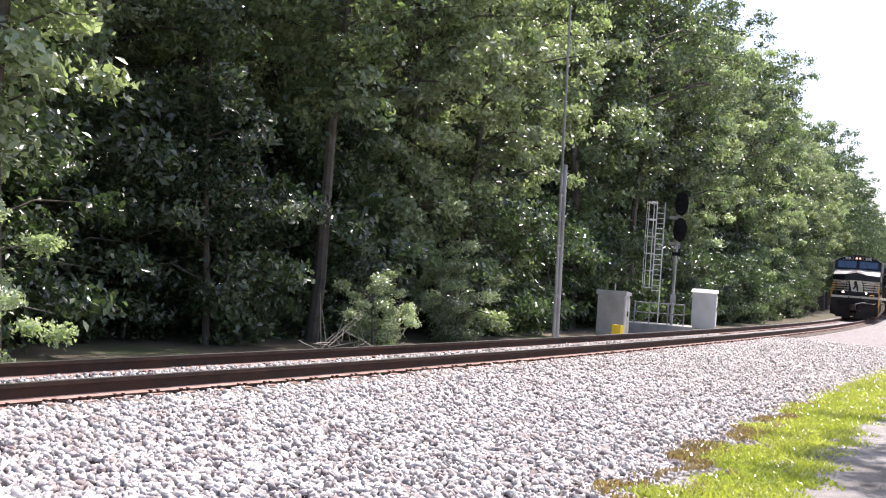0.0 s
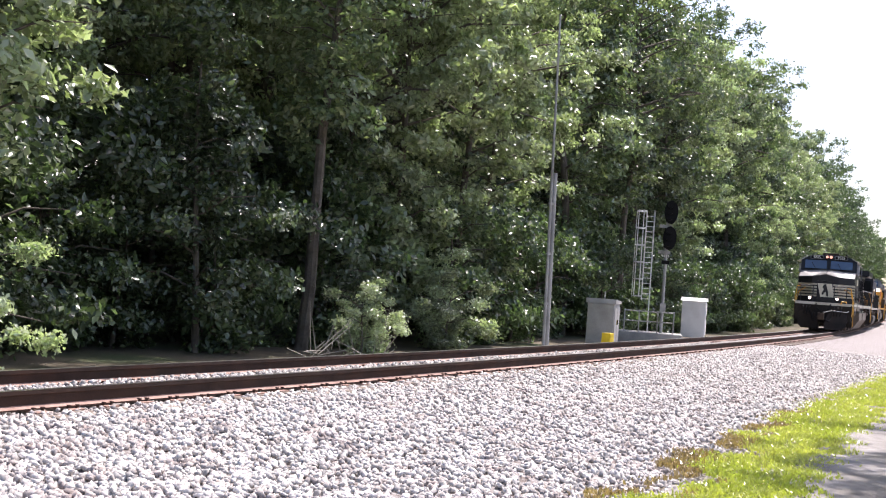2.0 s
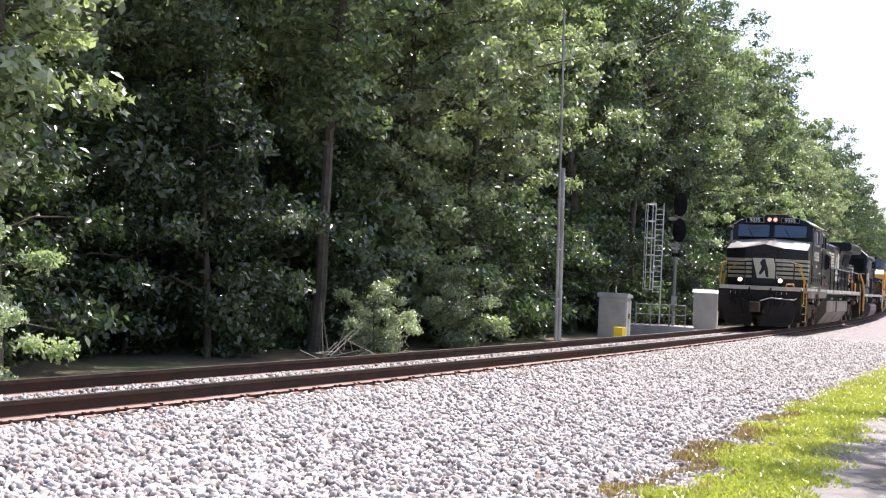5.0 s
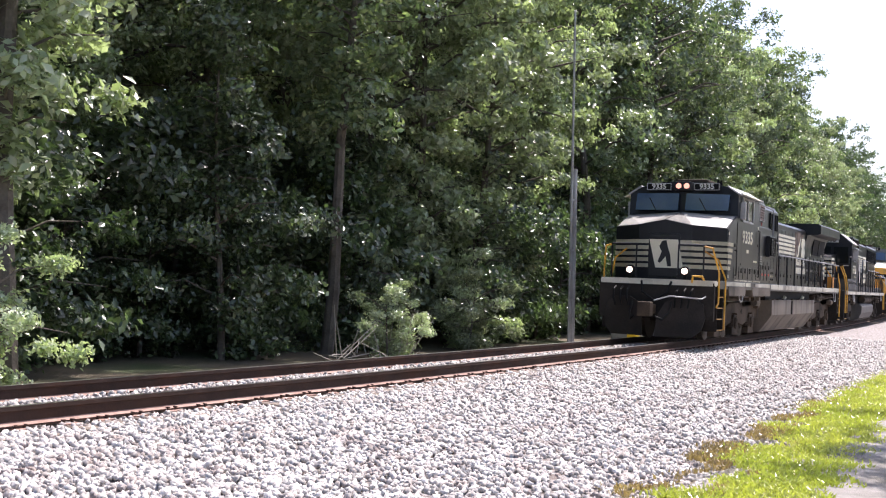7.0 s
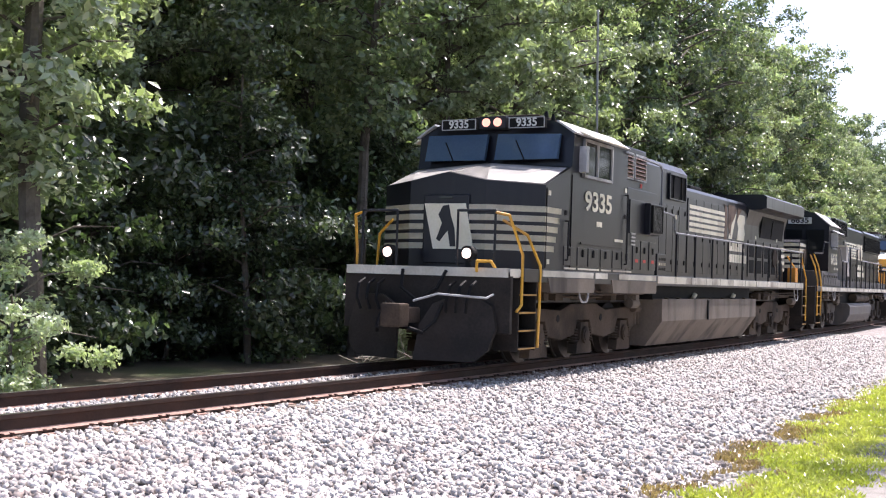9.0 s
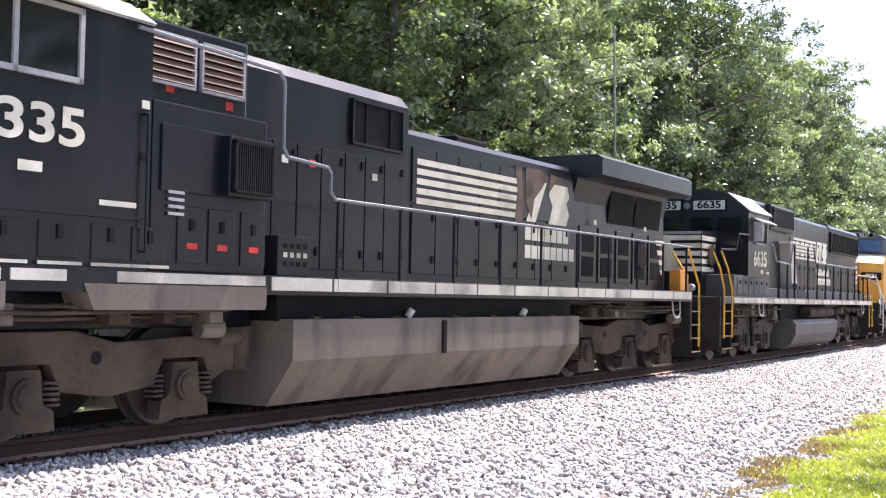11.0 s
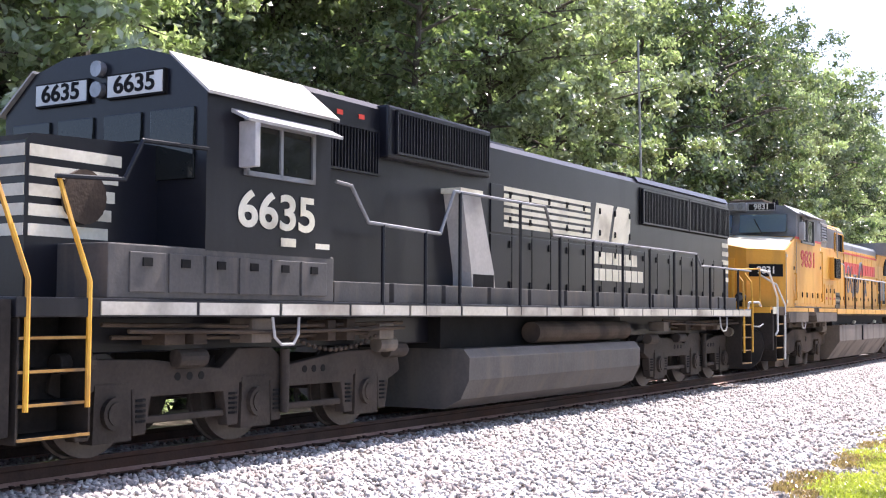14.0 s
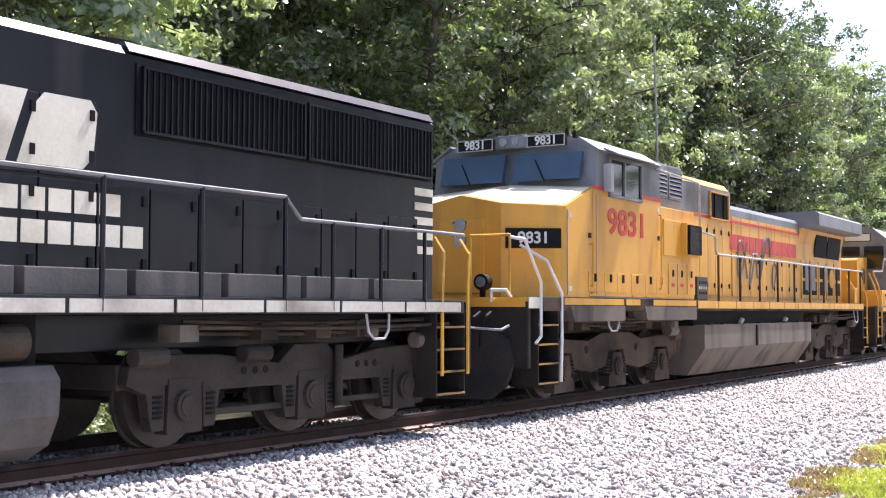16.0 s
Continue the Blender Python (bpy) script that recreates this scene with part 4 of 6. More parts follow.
        wf = part("side_window_frame", bm, RAILGREY if body is BLACK else GREYP, loco, "grey aluminium sliding window frame")
        bm = bm_new()
        box(bm, X(-3.5), X(-2.23), y, y + sgn * 0.02, 3.25, 3.82)
        part("side_window", bm, GLASSD, wf)
        bm = bm_new()
        prism(bm, [(sgn * 1.5, 3.96), (sgn * 1.78, 3.84), (sgn * 1.79, 3.86), (sgn * 1.5, 3.985)], X(-3.7), X(-2.2), "x")
        part("awning", bm, CREAM if body is BLACK else GREYP, loco, "pale painted sheet awning")
        bm = bm_new()
        box(bm, X(-3.72), X(-3.60), sgn * 1.5, sgn * 1.64, 3.27, 3.72)
        part("mirror", bm, RAILGREY, loco, bevel=0.01)
    # equipment cabinet behind the cab
    bm = bm_new()
    box(bm, X(-1.26), X(0.46), -1.5, 1.5, 1.57, 3.22)
    part("equipment_cabinet", bm, body, loco, bevel=0.02)
    bm = bm_new()
    box(bm, X(-1.15), X(-0.28), -1.525, -1.495, 2.35, 3.0)
    part("access_door", bm, body, loco, bevel=0.01)
    bm = bm_new()
    box(bm, X(-0.30), X(0.40), -1.64, -1.49, 2.36, 2.98)
    part("filter_box", bm, body, loco, bevel=0.015)
    screen(loco, X(-0.26), X(0.36), 2.40, 2.94, -1.642, 16, DARK, BLACK)
    for x in (-0.9, -0.45, 0.05):
        bm = bm_new()
        box(bm, X(x), X(x + 0.4), -1.515, -1.495, 1.66, 2.22)
        d = part("cabinet_door", bm, body, loco, bevel=0.008)
        bm = bm_new()
        box(bm, X(x + 0.17), X(x + 0.23), -1.53, -1.51, 1.98, 2.10)
        part("latch", bm, DARK, d)
        bm = bm_new()
        slab(bm, X(x + 0.13), X(x + 0.28), 1.80, 1.86, -1.516, 0.004)
        part("warning_label", bm, RED, d)
    # battery boxes under the cab
    for a, b in ((-5.0, -2.95), (-2.1, 0.46)):
        bm = bm_new()
        prism(bm, [(X(a) + 0.12, 1.20), (X(b) - 0.02, 1.20), (X(b), 1.25), (X(b), 1.44), (X(a), 1.44)], -1.545, -1.2)
        part("battery_box", bm, TANK, loco, bevel=0.015)
    for x in (-4.3, -3.7, -3.2, -2.6, -2.0, -1.5):
        bm = bm_new()
        box(bm, X(x), X(x + 0.45), -1.512, -1.496, 1.66, 1.98)
        d = part("sand_door", bm, body, loco, bevel=0.008)
        bm = bm_new()
        box(bm, X(x + 0.2), X(x + 0.26), -1.53, -1.508, 1.82, 1.95)
        part("latch", bm, DARK, d)
        bm = bm_new()
        slab(bm, X(x - 0.02), X(x + 0.47), 1.595, 1.625, -1.53, 0.008)
        part("hinge_strip", bm, sill, d)
    # upper louvre box
    bm = bm_new()
    box(bm, X(-1.3), X(0.35), -1.3, 1.3, 3.2, 4.06)
    part("blower_housing", bm, upper, loco, bevel=0.03)
    for a, b in ((-1.48 + 0.25, -0.50), (-0.42, 0.26)):
        screen(loco, X(a), X(b), 3.42, 3.94, -1.302, 6, RAILGREY if body is BLACK else upper, SLAT if body is BLACK else GREYP, "louvre", False)
    # long hood
    bm = bm_new()
    prism(bm, [(-1.0, 1.57), (-1.0, 3.92), (-0.86, 4.08), (0.86, 4.08), (1.0, 3.92), (1.0, 1.57)], X(0.3), X(4.10), "x")
    part("hood_front", bm, upper if body is BLACK else hoodm, loco, bevel=0.015)
    screen(loco, X(2.72), X(3.92), 3.28, 3.86, -1.005, 2, body, DARK, "air_filter")
    bm = bm_new()
    prism(bm, [(-0.98, 1.57), (-0.98, 3.58), (-0.92, 3.66), (-0.6, 3.70), (0.6, 3.70), (0.92, 3.66), (0.98, 3.58), (0.98, 1.57)], X(4.10), X(9.62), "x")
    part("engine_hood", bm, hoodm, loco, bevel=0.015)
    bm = bm_new()
    box(bm, X(6.6), X(7.6), -0.32, 0.32, 3.68, 3.92)
    part("exhaust_outlet", bm, DARK, loco, bevel=0.04)
    for x in (4.5, 5.3, 8.4):
        bm = bm_new()
        box(bm, X(x), X(x + 0.4), -0.5, 0.5, 3.69, 3.78)
        part("roof_hatch", bm, GRIME, loco, bevel=0.02)
    door_seams(loco, [X(x) for x in (0.62, 1.15, 1.62, 2.1, 2.6, 3.05, 3.5, 4.0)], 1.68, 3.15, -1.0, hoodm)
    door_seams(loco, [X(4.22 + 0.64 * i) for i in range(9)], 1.68, 2.62, -0.98, hoodm)
    door_seams(loco, [X(4.22 + 0.64 * i) for i in range(9)], 2.66, 3.42, -0.98, hoodm, False)
    # radiator section with its wings
    bm = bm_new()
    prism(bm, [(-0.95, 1.57), (-0.95, 3.10), (-1.05, 3.50), (1.05, 3.50), (0.95, 3.10), (0.95, 1.57)], X(9.62), X(14.2), "x")
    part("radiator_cab", bm, hoodm if body is BLACK else body, loco, bevel=0.015)
    bm = bm_new()
    prism(bm, [(-1.38, 3.49), (-1.52, 3.54), (-1.52, 3.84), (-1.42, 3.90), (1.42, 3.90), (1.52, 3.84), (1.52, 3.54), (1.38, 3.49)], X(9.6), X(14.3), "x")
    part("radiator_wing", bm, BLACK if body is BLACK else roofm, loco, bevel=0.015)
    for a, b in ((11.2, 12.4), (12.5, 13.9)):
        bm = bm_new()
        prism(bm, [(-0.94, 2.80), (-0.965, 2.80), (-1.03, 3.40), (-1.0, 3.40)], X(a), X(b), "x")
        part("radiator_screen", bm, DARK, loco)
    for i, x in enumerate((9.9, 10.75, 11.6, 12.45, 13.3)):
        bm = bm_new()
        box(bm, X(x), X(x + 0.72), -0.975, -0.945, 1.68, 2.68)
        d = part("compartment_door", bm, hoodm if body is BLACK else body, loco, bevel=0.01)
        for z0, z1 in ((1.78, 2.14), (2.22, 2.58)):
            bm = bm_new()
            slab(bm, X(x + 0.1), X(x + 0.62), z0, z1, -0.975, 0.006)
            part("mesh_panel", bm, DARK, d)
    bm = bm_new()
    bmesh.ops.create_cone(bm, cap_ends=True, segments=20, radius1=0.26, radius2=0.26, depth=0.03, matrix=Matrix.Translation((X(12.85), -1.0, 2.25)) @ Matrix.Rotation(radians(90), 4, "X"))
    part("brake_wheel", bm, GRIME if body is BLACK else body, loco)
    # perforated footboard box, walkway pieces
    bm = bm_new()
    box(bm, X(0.75), X(1.35), -1.45, -1.1, 1.57, 2.02)
    part("battery_knife_box", bm, BLACK, loco, bevel=0.015)
    for a in range(4):
        for b in range(3):
            bm = bm_new()
            slab(bm, X(0.85 + a * 0.12), X(0.92 + a * 0.12), 1.68 + b * 0.1, 1.735 + b * 0.1, -1.45, 0.004)
            part("vent_hole", bm, CREAM if b == 1 else DARK, loco)
    # fuel tank
    bm = bm_new()
    prism(bm, [(-1.14, 0.11), (-1.50, 0.63), (-1.50, 1.09), (1.50, 1.09), (1.50, 0.63), (1.14, 0.11)], X(1.0), X(8.75), "x")
    part("fuel_tank", bm, TANK, loco, "long dusty grey-brown fuel tank", bevel=0.02)
    bm = bm_new()
    box(bm, X(0.95), X(8.8), -1.3, 1.3, 1.07, 1.36)
    part("tank_mount", bm, DARK, loco)
    for x in (1.4, 2.2, 3.1, 4.6, 5.7, 6.6, 7.7):
        bm = bm_new()
        box(bm, X(x), X(x + 0.14), -1.48, -1.40, 1.07, 1.12)
        part("tank_lug", bm, GRIME, loco)
    bm = bm_new()
    box(bm, X(4.25), X(4.34), -1.53, -1.49, 0.62, 1.06)
    part("fuel_gauge", bm, DARK, loco)
    for x in (0.35, 0.62):
        bm = bm_new()
        rod(bm, (X(x), -1.0, 0.55), (X(x), -1.0, 1.0), 0.16, 14)
        part("air_reservoir", bm, GRIME, loco)
    # rails round the walkway
    bm = bm_new()
    pipe(bm, [(X(-1.5), -1.52, 3.86), (X(0.62), -1.52, 3.80), (X(0.72), -1.52, 3.70), (X(0.72), -1.52, 2.98), (X(0.80), -1.52, 2.88), (X(1.55), -1.52, 2.84), (X(1.62), -1.52, 2.78), (X(1.62), -1.52, 2.56), (X(1.72), -1.52, 2.48), (X(14.25), -1.52, 2.48)], 0.022)
    part("handrail", bm, GREYP if body is BLACK else RAILGREY, loco, "long grey tubular handrail")
    for i in range(10):
        x = 1.78 + i * 1.36
        bm = bm_new()
        rod(bm, (X(x), -1.52, 1.42), (X(x), -1.52, 2.48), 0.024, 6)
        part("rail_post", bm, BLACK if body is BLACK else GRIME, loco)
    bm = bm_new()
    pipe(bm, [(X(0.7), 1.52, 2.48), (X(14.25), 1.52, 2.48)], 0.022)
    part("handrail", bm, RAILGREY, loco)
    # end rails and ladder grabs
    for sy in (-1, 1):
        bm = bm_new()
        pipe(bm, [(X(-6.08), sy * 1.5, 0.90), (X(-5.95), sy * 1.52, 1.0), (X(-5.95), sy * 1.52, 1.78), (X(-6.22), sy * 1.40, 2.38), (X(-6.30), sy * 1.2, 2.42)], 0.024)
        part("grab_rail", bm, HANDY if body is BLACK else WHITE, loco, "worn painted grab rail")
        bm = bm_new()
        pipe(bm, [(X(-5.33), sy * 1.53, 0.32), (X(-5.29), sy * 1.53, 1.0), (X(-5.29), sy * 1.53, 1.62), (X(-5.48), sy * 1.38, 2.1), (X(-5.66), sy * 1.02, 2.34)], 0.024)
        part("grab_rail", bm, HANDY if body is BLACK else WHITE, loco)
        bm = bm_new()
        pipe(bm, [(X(14.9), sy * 1.5, 0.42), (X(14.9), sy * 1.5, 1.7), (X(14.5), sy * 1.4, 2.45)], 0.024)
        part("grab_rail", bm, HANDY, loco)
        bm = bm_new()
        pipe(bm, [(X(15.02), sy * 1.2, 0.55), (X(15.02), sy * 1.2, 1.9), (X(14.95), sy * 0.9, 2.4)], 0.024)
        part("grab_rail", bm, HANDY, loco)
    bm = bm_new()
    pipe(bm, [(X(-6.30), -1.2, 1.57), (X(-6.30), -1.2, 2.45), (X(-6.30), -0.55, 2.45), (X(-6.30), -0.55, 1.57)], 0.022)
    part("front_rail", bm, BLACK if body is BLACK else HANDY, loco)
    bm = bm_new()
    pipe(bm, [(X(-6.30), 1.2, 1.57), (X(-6.30), 1.2, 2.45), (X(-6.30), 0.55, 2.45), (X(-6.30), 0.55, 1.57)], 0.022)
    part("front_rail", bm, BLACK if body is BLACK else HANDY, loco)
    # markings
    lettering(number, 0.47 if body is BLACK else 0.58, number_mat, loco, Matrix.Translation((X(-2.76), -1.512, 2.79)) @ SIDE, name="cab_number", squeeze=1.42)
    bm = bm_new()
    slab(bm, X(-2.84), X(-2.58), 2.38, 2.47, -1.508, 0.004)
    if body is BLACK:
        part("name_bar", bm, CREAM, loco)
        bm = bm_new()
        slab(bm, X(-1.92), X(-1.46), 2.15, 2.20, -1.508, 0.004)
        part("model_bar", bm, CREAM, loco)
        bm = bm_new()
        slab(bm, X(-3.6), X(-1.4), 2.04, 2.07, -1.515, 0.02)
        part("drip_rail", bm, BLACK, loco)
        for i in range(4):
            bm = bm_new()
            slab(bm, X(-1.05), X(-0.83), 2.12 + i * 0.07, 2.15 + i * 0.07, -1.52, 0.01)
            part("vent_strip", bm, RAILGREY, loco)
    else:
        bm.free()
    for x in (3.6, 6.9):
        bm = bm_new()
        rod(bm, (X(x), -1.36, 1.10), (X(x + 0.05), -1.40, 1.20), 0.05, 10)
        part("filler_cap", bm, CREAM, loco)
    for i, y in enumerate((-0.9, -0.7, -0.5, 0.5, 0.7, 0.9)):
        bm = bm_new()
        pipe(bm, [(X(14.70), y, 1.36), (X(14.86), y, 1.26), (X(14.95), y, 1.02), (X(14.90), y * 0.96, 0.84)], 0.026)
        part("air_hose", bm, DARK, loco)
    bm = bm_new()
    box(bm, X(14.30), X(14.62), -1.30, -1.06, 1.58, 2.02)
    part("orange_locker", bm, ORANGE if body is BLACK else body, loco, "orange painted box", bevel=0.015)
    markings(loco, X)
    # running gear
    for axles in ((-4.45, -2.4, -0.35), (9.85, 11.88, 13.85)):
        truck(loco, axles, ox, "ge")
        clutter(loco, X(axles[0] - 0.4), X(axles[2] + 0.6), int(axles[0] * 7) + 3)
        for a in axles:
            wheelset(loco, X(a))
    return loco


def black_markings(loco, X):
    # stripes that wrap round the nose
    for i in range(5):
        z0 = 1.86 + i * 0.158
        z1 = z0 + 0.098
        bm = bm_new()
        path = [(-4.72 + (0.0 + i * 0.07), -1.507), (-5.11, -1.507), (-5.66, -0.71), (-5.69, -0.42)]
        for (xa, ya), (xb, yb) in zip(path, path[1:]):
            vs = [bm.verts.new((X(x), y, z)) for x, y, z in ((xa, ya, z0), (xb, yb, z0), (xb, yb, z1), (xa, ya, z1))]
            bm.faces.new(vs)
        bmesh.ops.solidify(bm, geom=bm.faces[:], thickness=0.004)
        part("nose_stripe", bm, CREAM, loco, "cream stripe")
        bm = bm_new()
        path = [(-5.11, 1.507), (-5.66, 0.71), (-5.69, 0.42)]
        for (xa, ya), (xb, yb) in zip(path, path[1:]):
            vs = [bm.verts.new((X(x), y, z)) for x, y, z in ((xa, ya, z0), (xb, yb, z0), (xb, yb, z1), (xa, ya, z1))]
            bm.faces.new(vs)
        bmesh.ops.solidify(bm, geom=bm.faces[:], thickness=0.004)
        part("nose_stripe", bm, CREAM, loco, "cream stripe")
    bm = bm_new()
    prism(bm, [(-0.52, 1.86), (0.22, 1.86), (0.40, 2.60), (-0.36, 2.60)], X(-5.70), X(-5.686), "x")
    crest = part("nose_emblem", bm, CREAM, loco, "slanted cream panel with a dark emblem")
    bm = bm_new()
    prism(bm, [(-0.20, 1.90), (-0.10, 1.90), (-0.05, 2.16), (0.10, 1.98), (0.16, 2.02), (0.06, 2.28), (0.13, 2.42), (0.05, 2.56), (-0.06, 2.58), (-0.10, 2.40), (-0.17, 2.20)], X(-5.708), X(-5.699), "x")
    part("emblem", bm, BLACK, crest)
    bm = bm_new()
    box(bm, X(-6.35), X(-5.27), -1.505, -1.5, 1.44, 1.55)
    part("front_sill", bm, SILL, loco)
    stripes(loco, X(4.34), X(7.45), 2.62, 3.30, 5, -1.003, CREAM)
    # two rounded block marks, then bars for the owner's name
    bm = bm_new()
    quad_side(bm, [(X(7.72), 2.62), (X(8.05), 2.62), (X(8.45), 3.30), (X(8.12), 3.30)], -1.003, 0.004)
    part("logo_shape", bm, CREAM, loco)
    bm = bm_new()
    quad_side(bm, [(X(8.55), 2.62), (X(9.25), 2.62), (X(9.36), 2.82), (X(9.25), 3.0), (X(9.36), 3.12), (X(9.28), 3.30), (X(8.66), 3.30), (X(8.56), 3.1), (X(8.7), 2.92)], -1.003, 0.004)
    part("logo_shape", bm, CREAM, loco)
    bars(loco, X(7.66), X(9.60), 1.98, 2.57, -1.004, (7, 8), CREAM)
    for pts in ([(7.30, 2.58), (7.55, 2.60), (7.62, 3.0), (7.50, 3.46), (7.30, 3.48), (7.38, 3.1)], [(7.66, 2.95), (7.9, 2.66), (8.0, 3.0), (8.28, 3.2), (8.5, 3.42), (8.2, 3.5), (7.68, 3.48)], [(8.5, 3.1), (8.75, 3.3), (9.0, 3.44), (8.6, 3.46)]):
        bm = bm_new()
        quad_side(bm, [(X(x), z) for x, z in pts], -1.006, 0.003)
        part("scorch_mark", bm, SCORCH, loco, "brown scorched paint")
    for i in range(4):
        bm = bm_new()
        quad_side(bm, [(X(14.0) - 0.10 * i, 1.9 + i * 0.2), (X(14.19), 1.9 + i * 0.2), (X(14.19), 2.0 + i * 0.2), (X(14.0) - 0.10 * i - 0.05, 2.0 + i * 0.2)], -0.98, 0.006)
        part("rear_stripe", bm, CREAM, loco)
    for x, z, m in ((1.32, 2.9, CREAM), (1.86, 2.9, RED), (3.2, 2.86, CREAM), (10.4, 2.72, CREAM), (12.9, 2.74, CREAM), (-0.9, 3.36, RED), (0.0, 3.3, RED)):
        bm = bm_new()
        slab(bm, X(x), X(x + 0.12), z, z + 0.09, -1.026 if x > 0.3 else -1.302, 0.005)
        part("warning_label", bm, m, loco)
    bm = bm_new()
    slab(bm, X(0.56), X(0.66), 2.42, 2.62, -1.03, 0.005)
    part("yellow_label", bm, HANDY, loco)


def yellow_markings(loco, X):
    bars(loco, X(3.7), X(9.3), 2.62, 3.10, -1.004, (13,), RED)
    bm = bm_new()
    box(bm, X(0.3), X(9.6), -1.012, -0.99, 3.28, 3.34)
    part("red_line", bm, RED, loco)
    bm = bm_new()
    box(bm, X(0.32), X(4.09), -1.01, 1.01, 3.36, 3.94)
    part("upper_hood_band", bm, GREYP, loco)
    bm = bm_new()
    prism(bm, [(-0.99, 3.36), (-0.99, 3.58), (-0.93, 3.67), (-0.6, 3.712), (0.6, 3.712), (0.93, 3.67), (0.99, 3.58), (0.99, 3.36)], X(4.11), X(9.61), "x")
    part("upper_hood_band", bm, GREYP, loco)
    # scrawled loops of grey spray paint
    for cx, cz, r in ((4.9, 2.5, 0.42), (5.7, 2.3, 0.36), (6.6, 2.6, 0.5), (7.4, 2.2, 0.3)):
        bm = bm_new()
        pts = [(X(cx) + r * math.cos(a) * 0.8, -1.006, cz + r * math.sin(a * 1.5 + cx)) for a in np.linspace(0, 6.0, 22)]
        pipe(bm, pts, 0.025, 4)
        part("spray_paint", bm, GREYP, loco, "grey spray-painted scrawl")
    for x in (10.2, 10.8, 12.0):
        bm = bm_new()
        slab(bm, X(x), X(x + 0.4), 1.9, 2.6, -0.985, 0.006)
        part("dark_patch", bm, GREYP, loco)
    ang = Matrix.Rotation(radians(-54.5), 4, "Z") @ Matrix.Rotation(radians(90), 4, "X")
    bm = bm_new()
    box(bm, -0.42, 0.42, -0.015, 0.02, -0.15, 0.15)
    bm.transform(Matrix.Translation((X(-5.385), -1.105, 2.45)) @ Matrix.Rotation(radians(-54.5), 4, "Z"))
    b2 = part("nose_number_board", bm, DARK, loco)
    lettering("9831", 0.24, BOARDW, b2, Matrix.Translation((X(-5.402), -1.117, 2.45)) @ ang)
    for z in (2.42, 2.66):
        bm = bm_new()
        rod(bm, (X(-5.72), -0.02, z), (X(-5.66), -0.02, z), 0.10, 16)
        part("nose_headlight", bm, LAMPOFF, loco)
    bm = bm_new()
    box(bm, X(-6.3), X(-5.3), -1.512, -1.5, 1.40, 1.56)
    part("front_sill", bm, CREAM, loco)


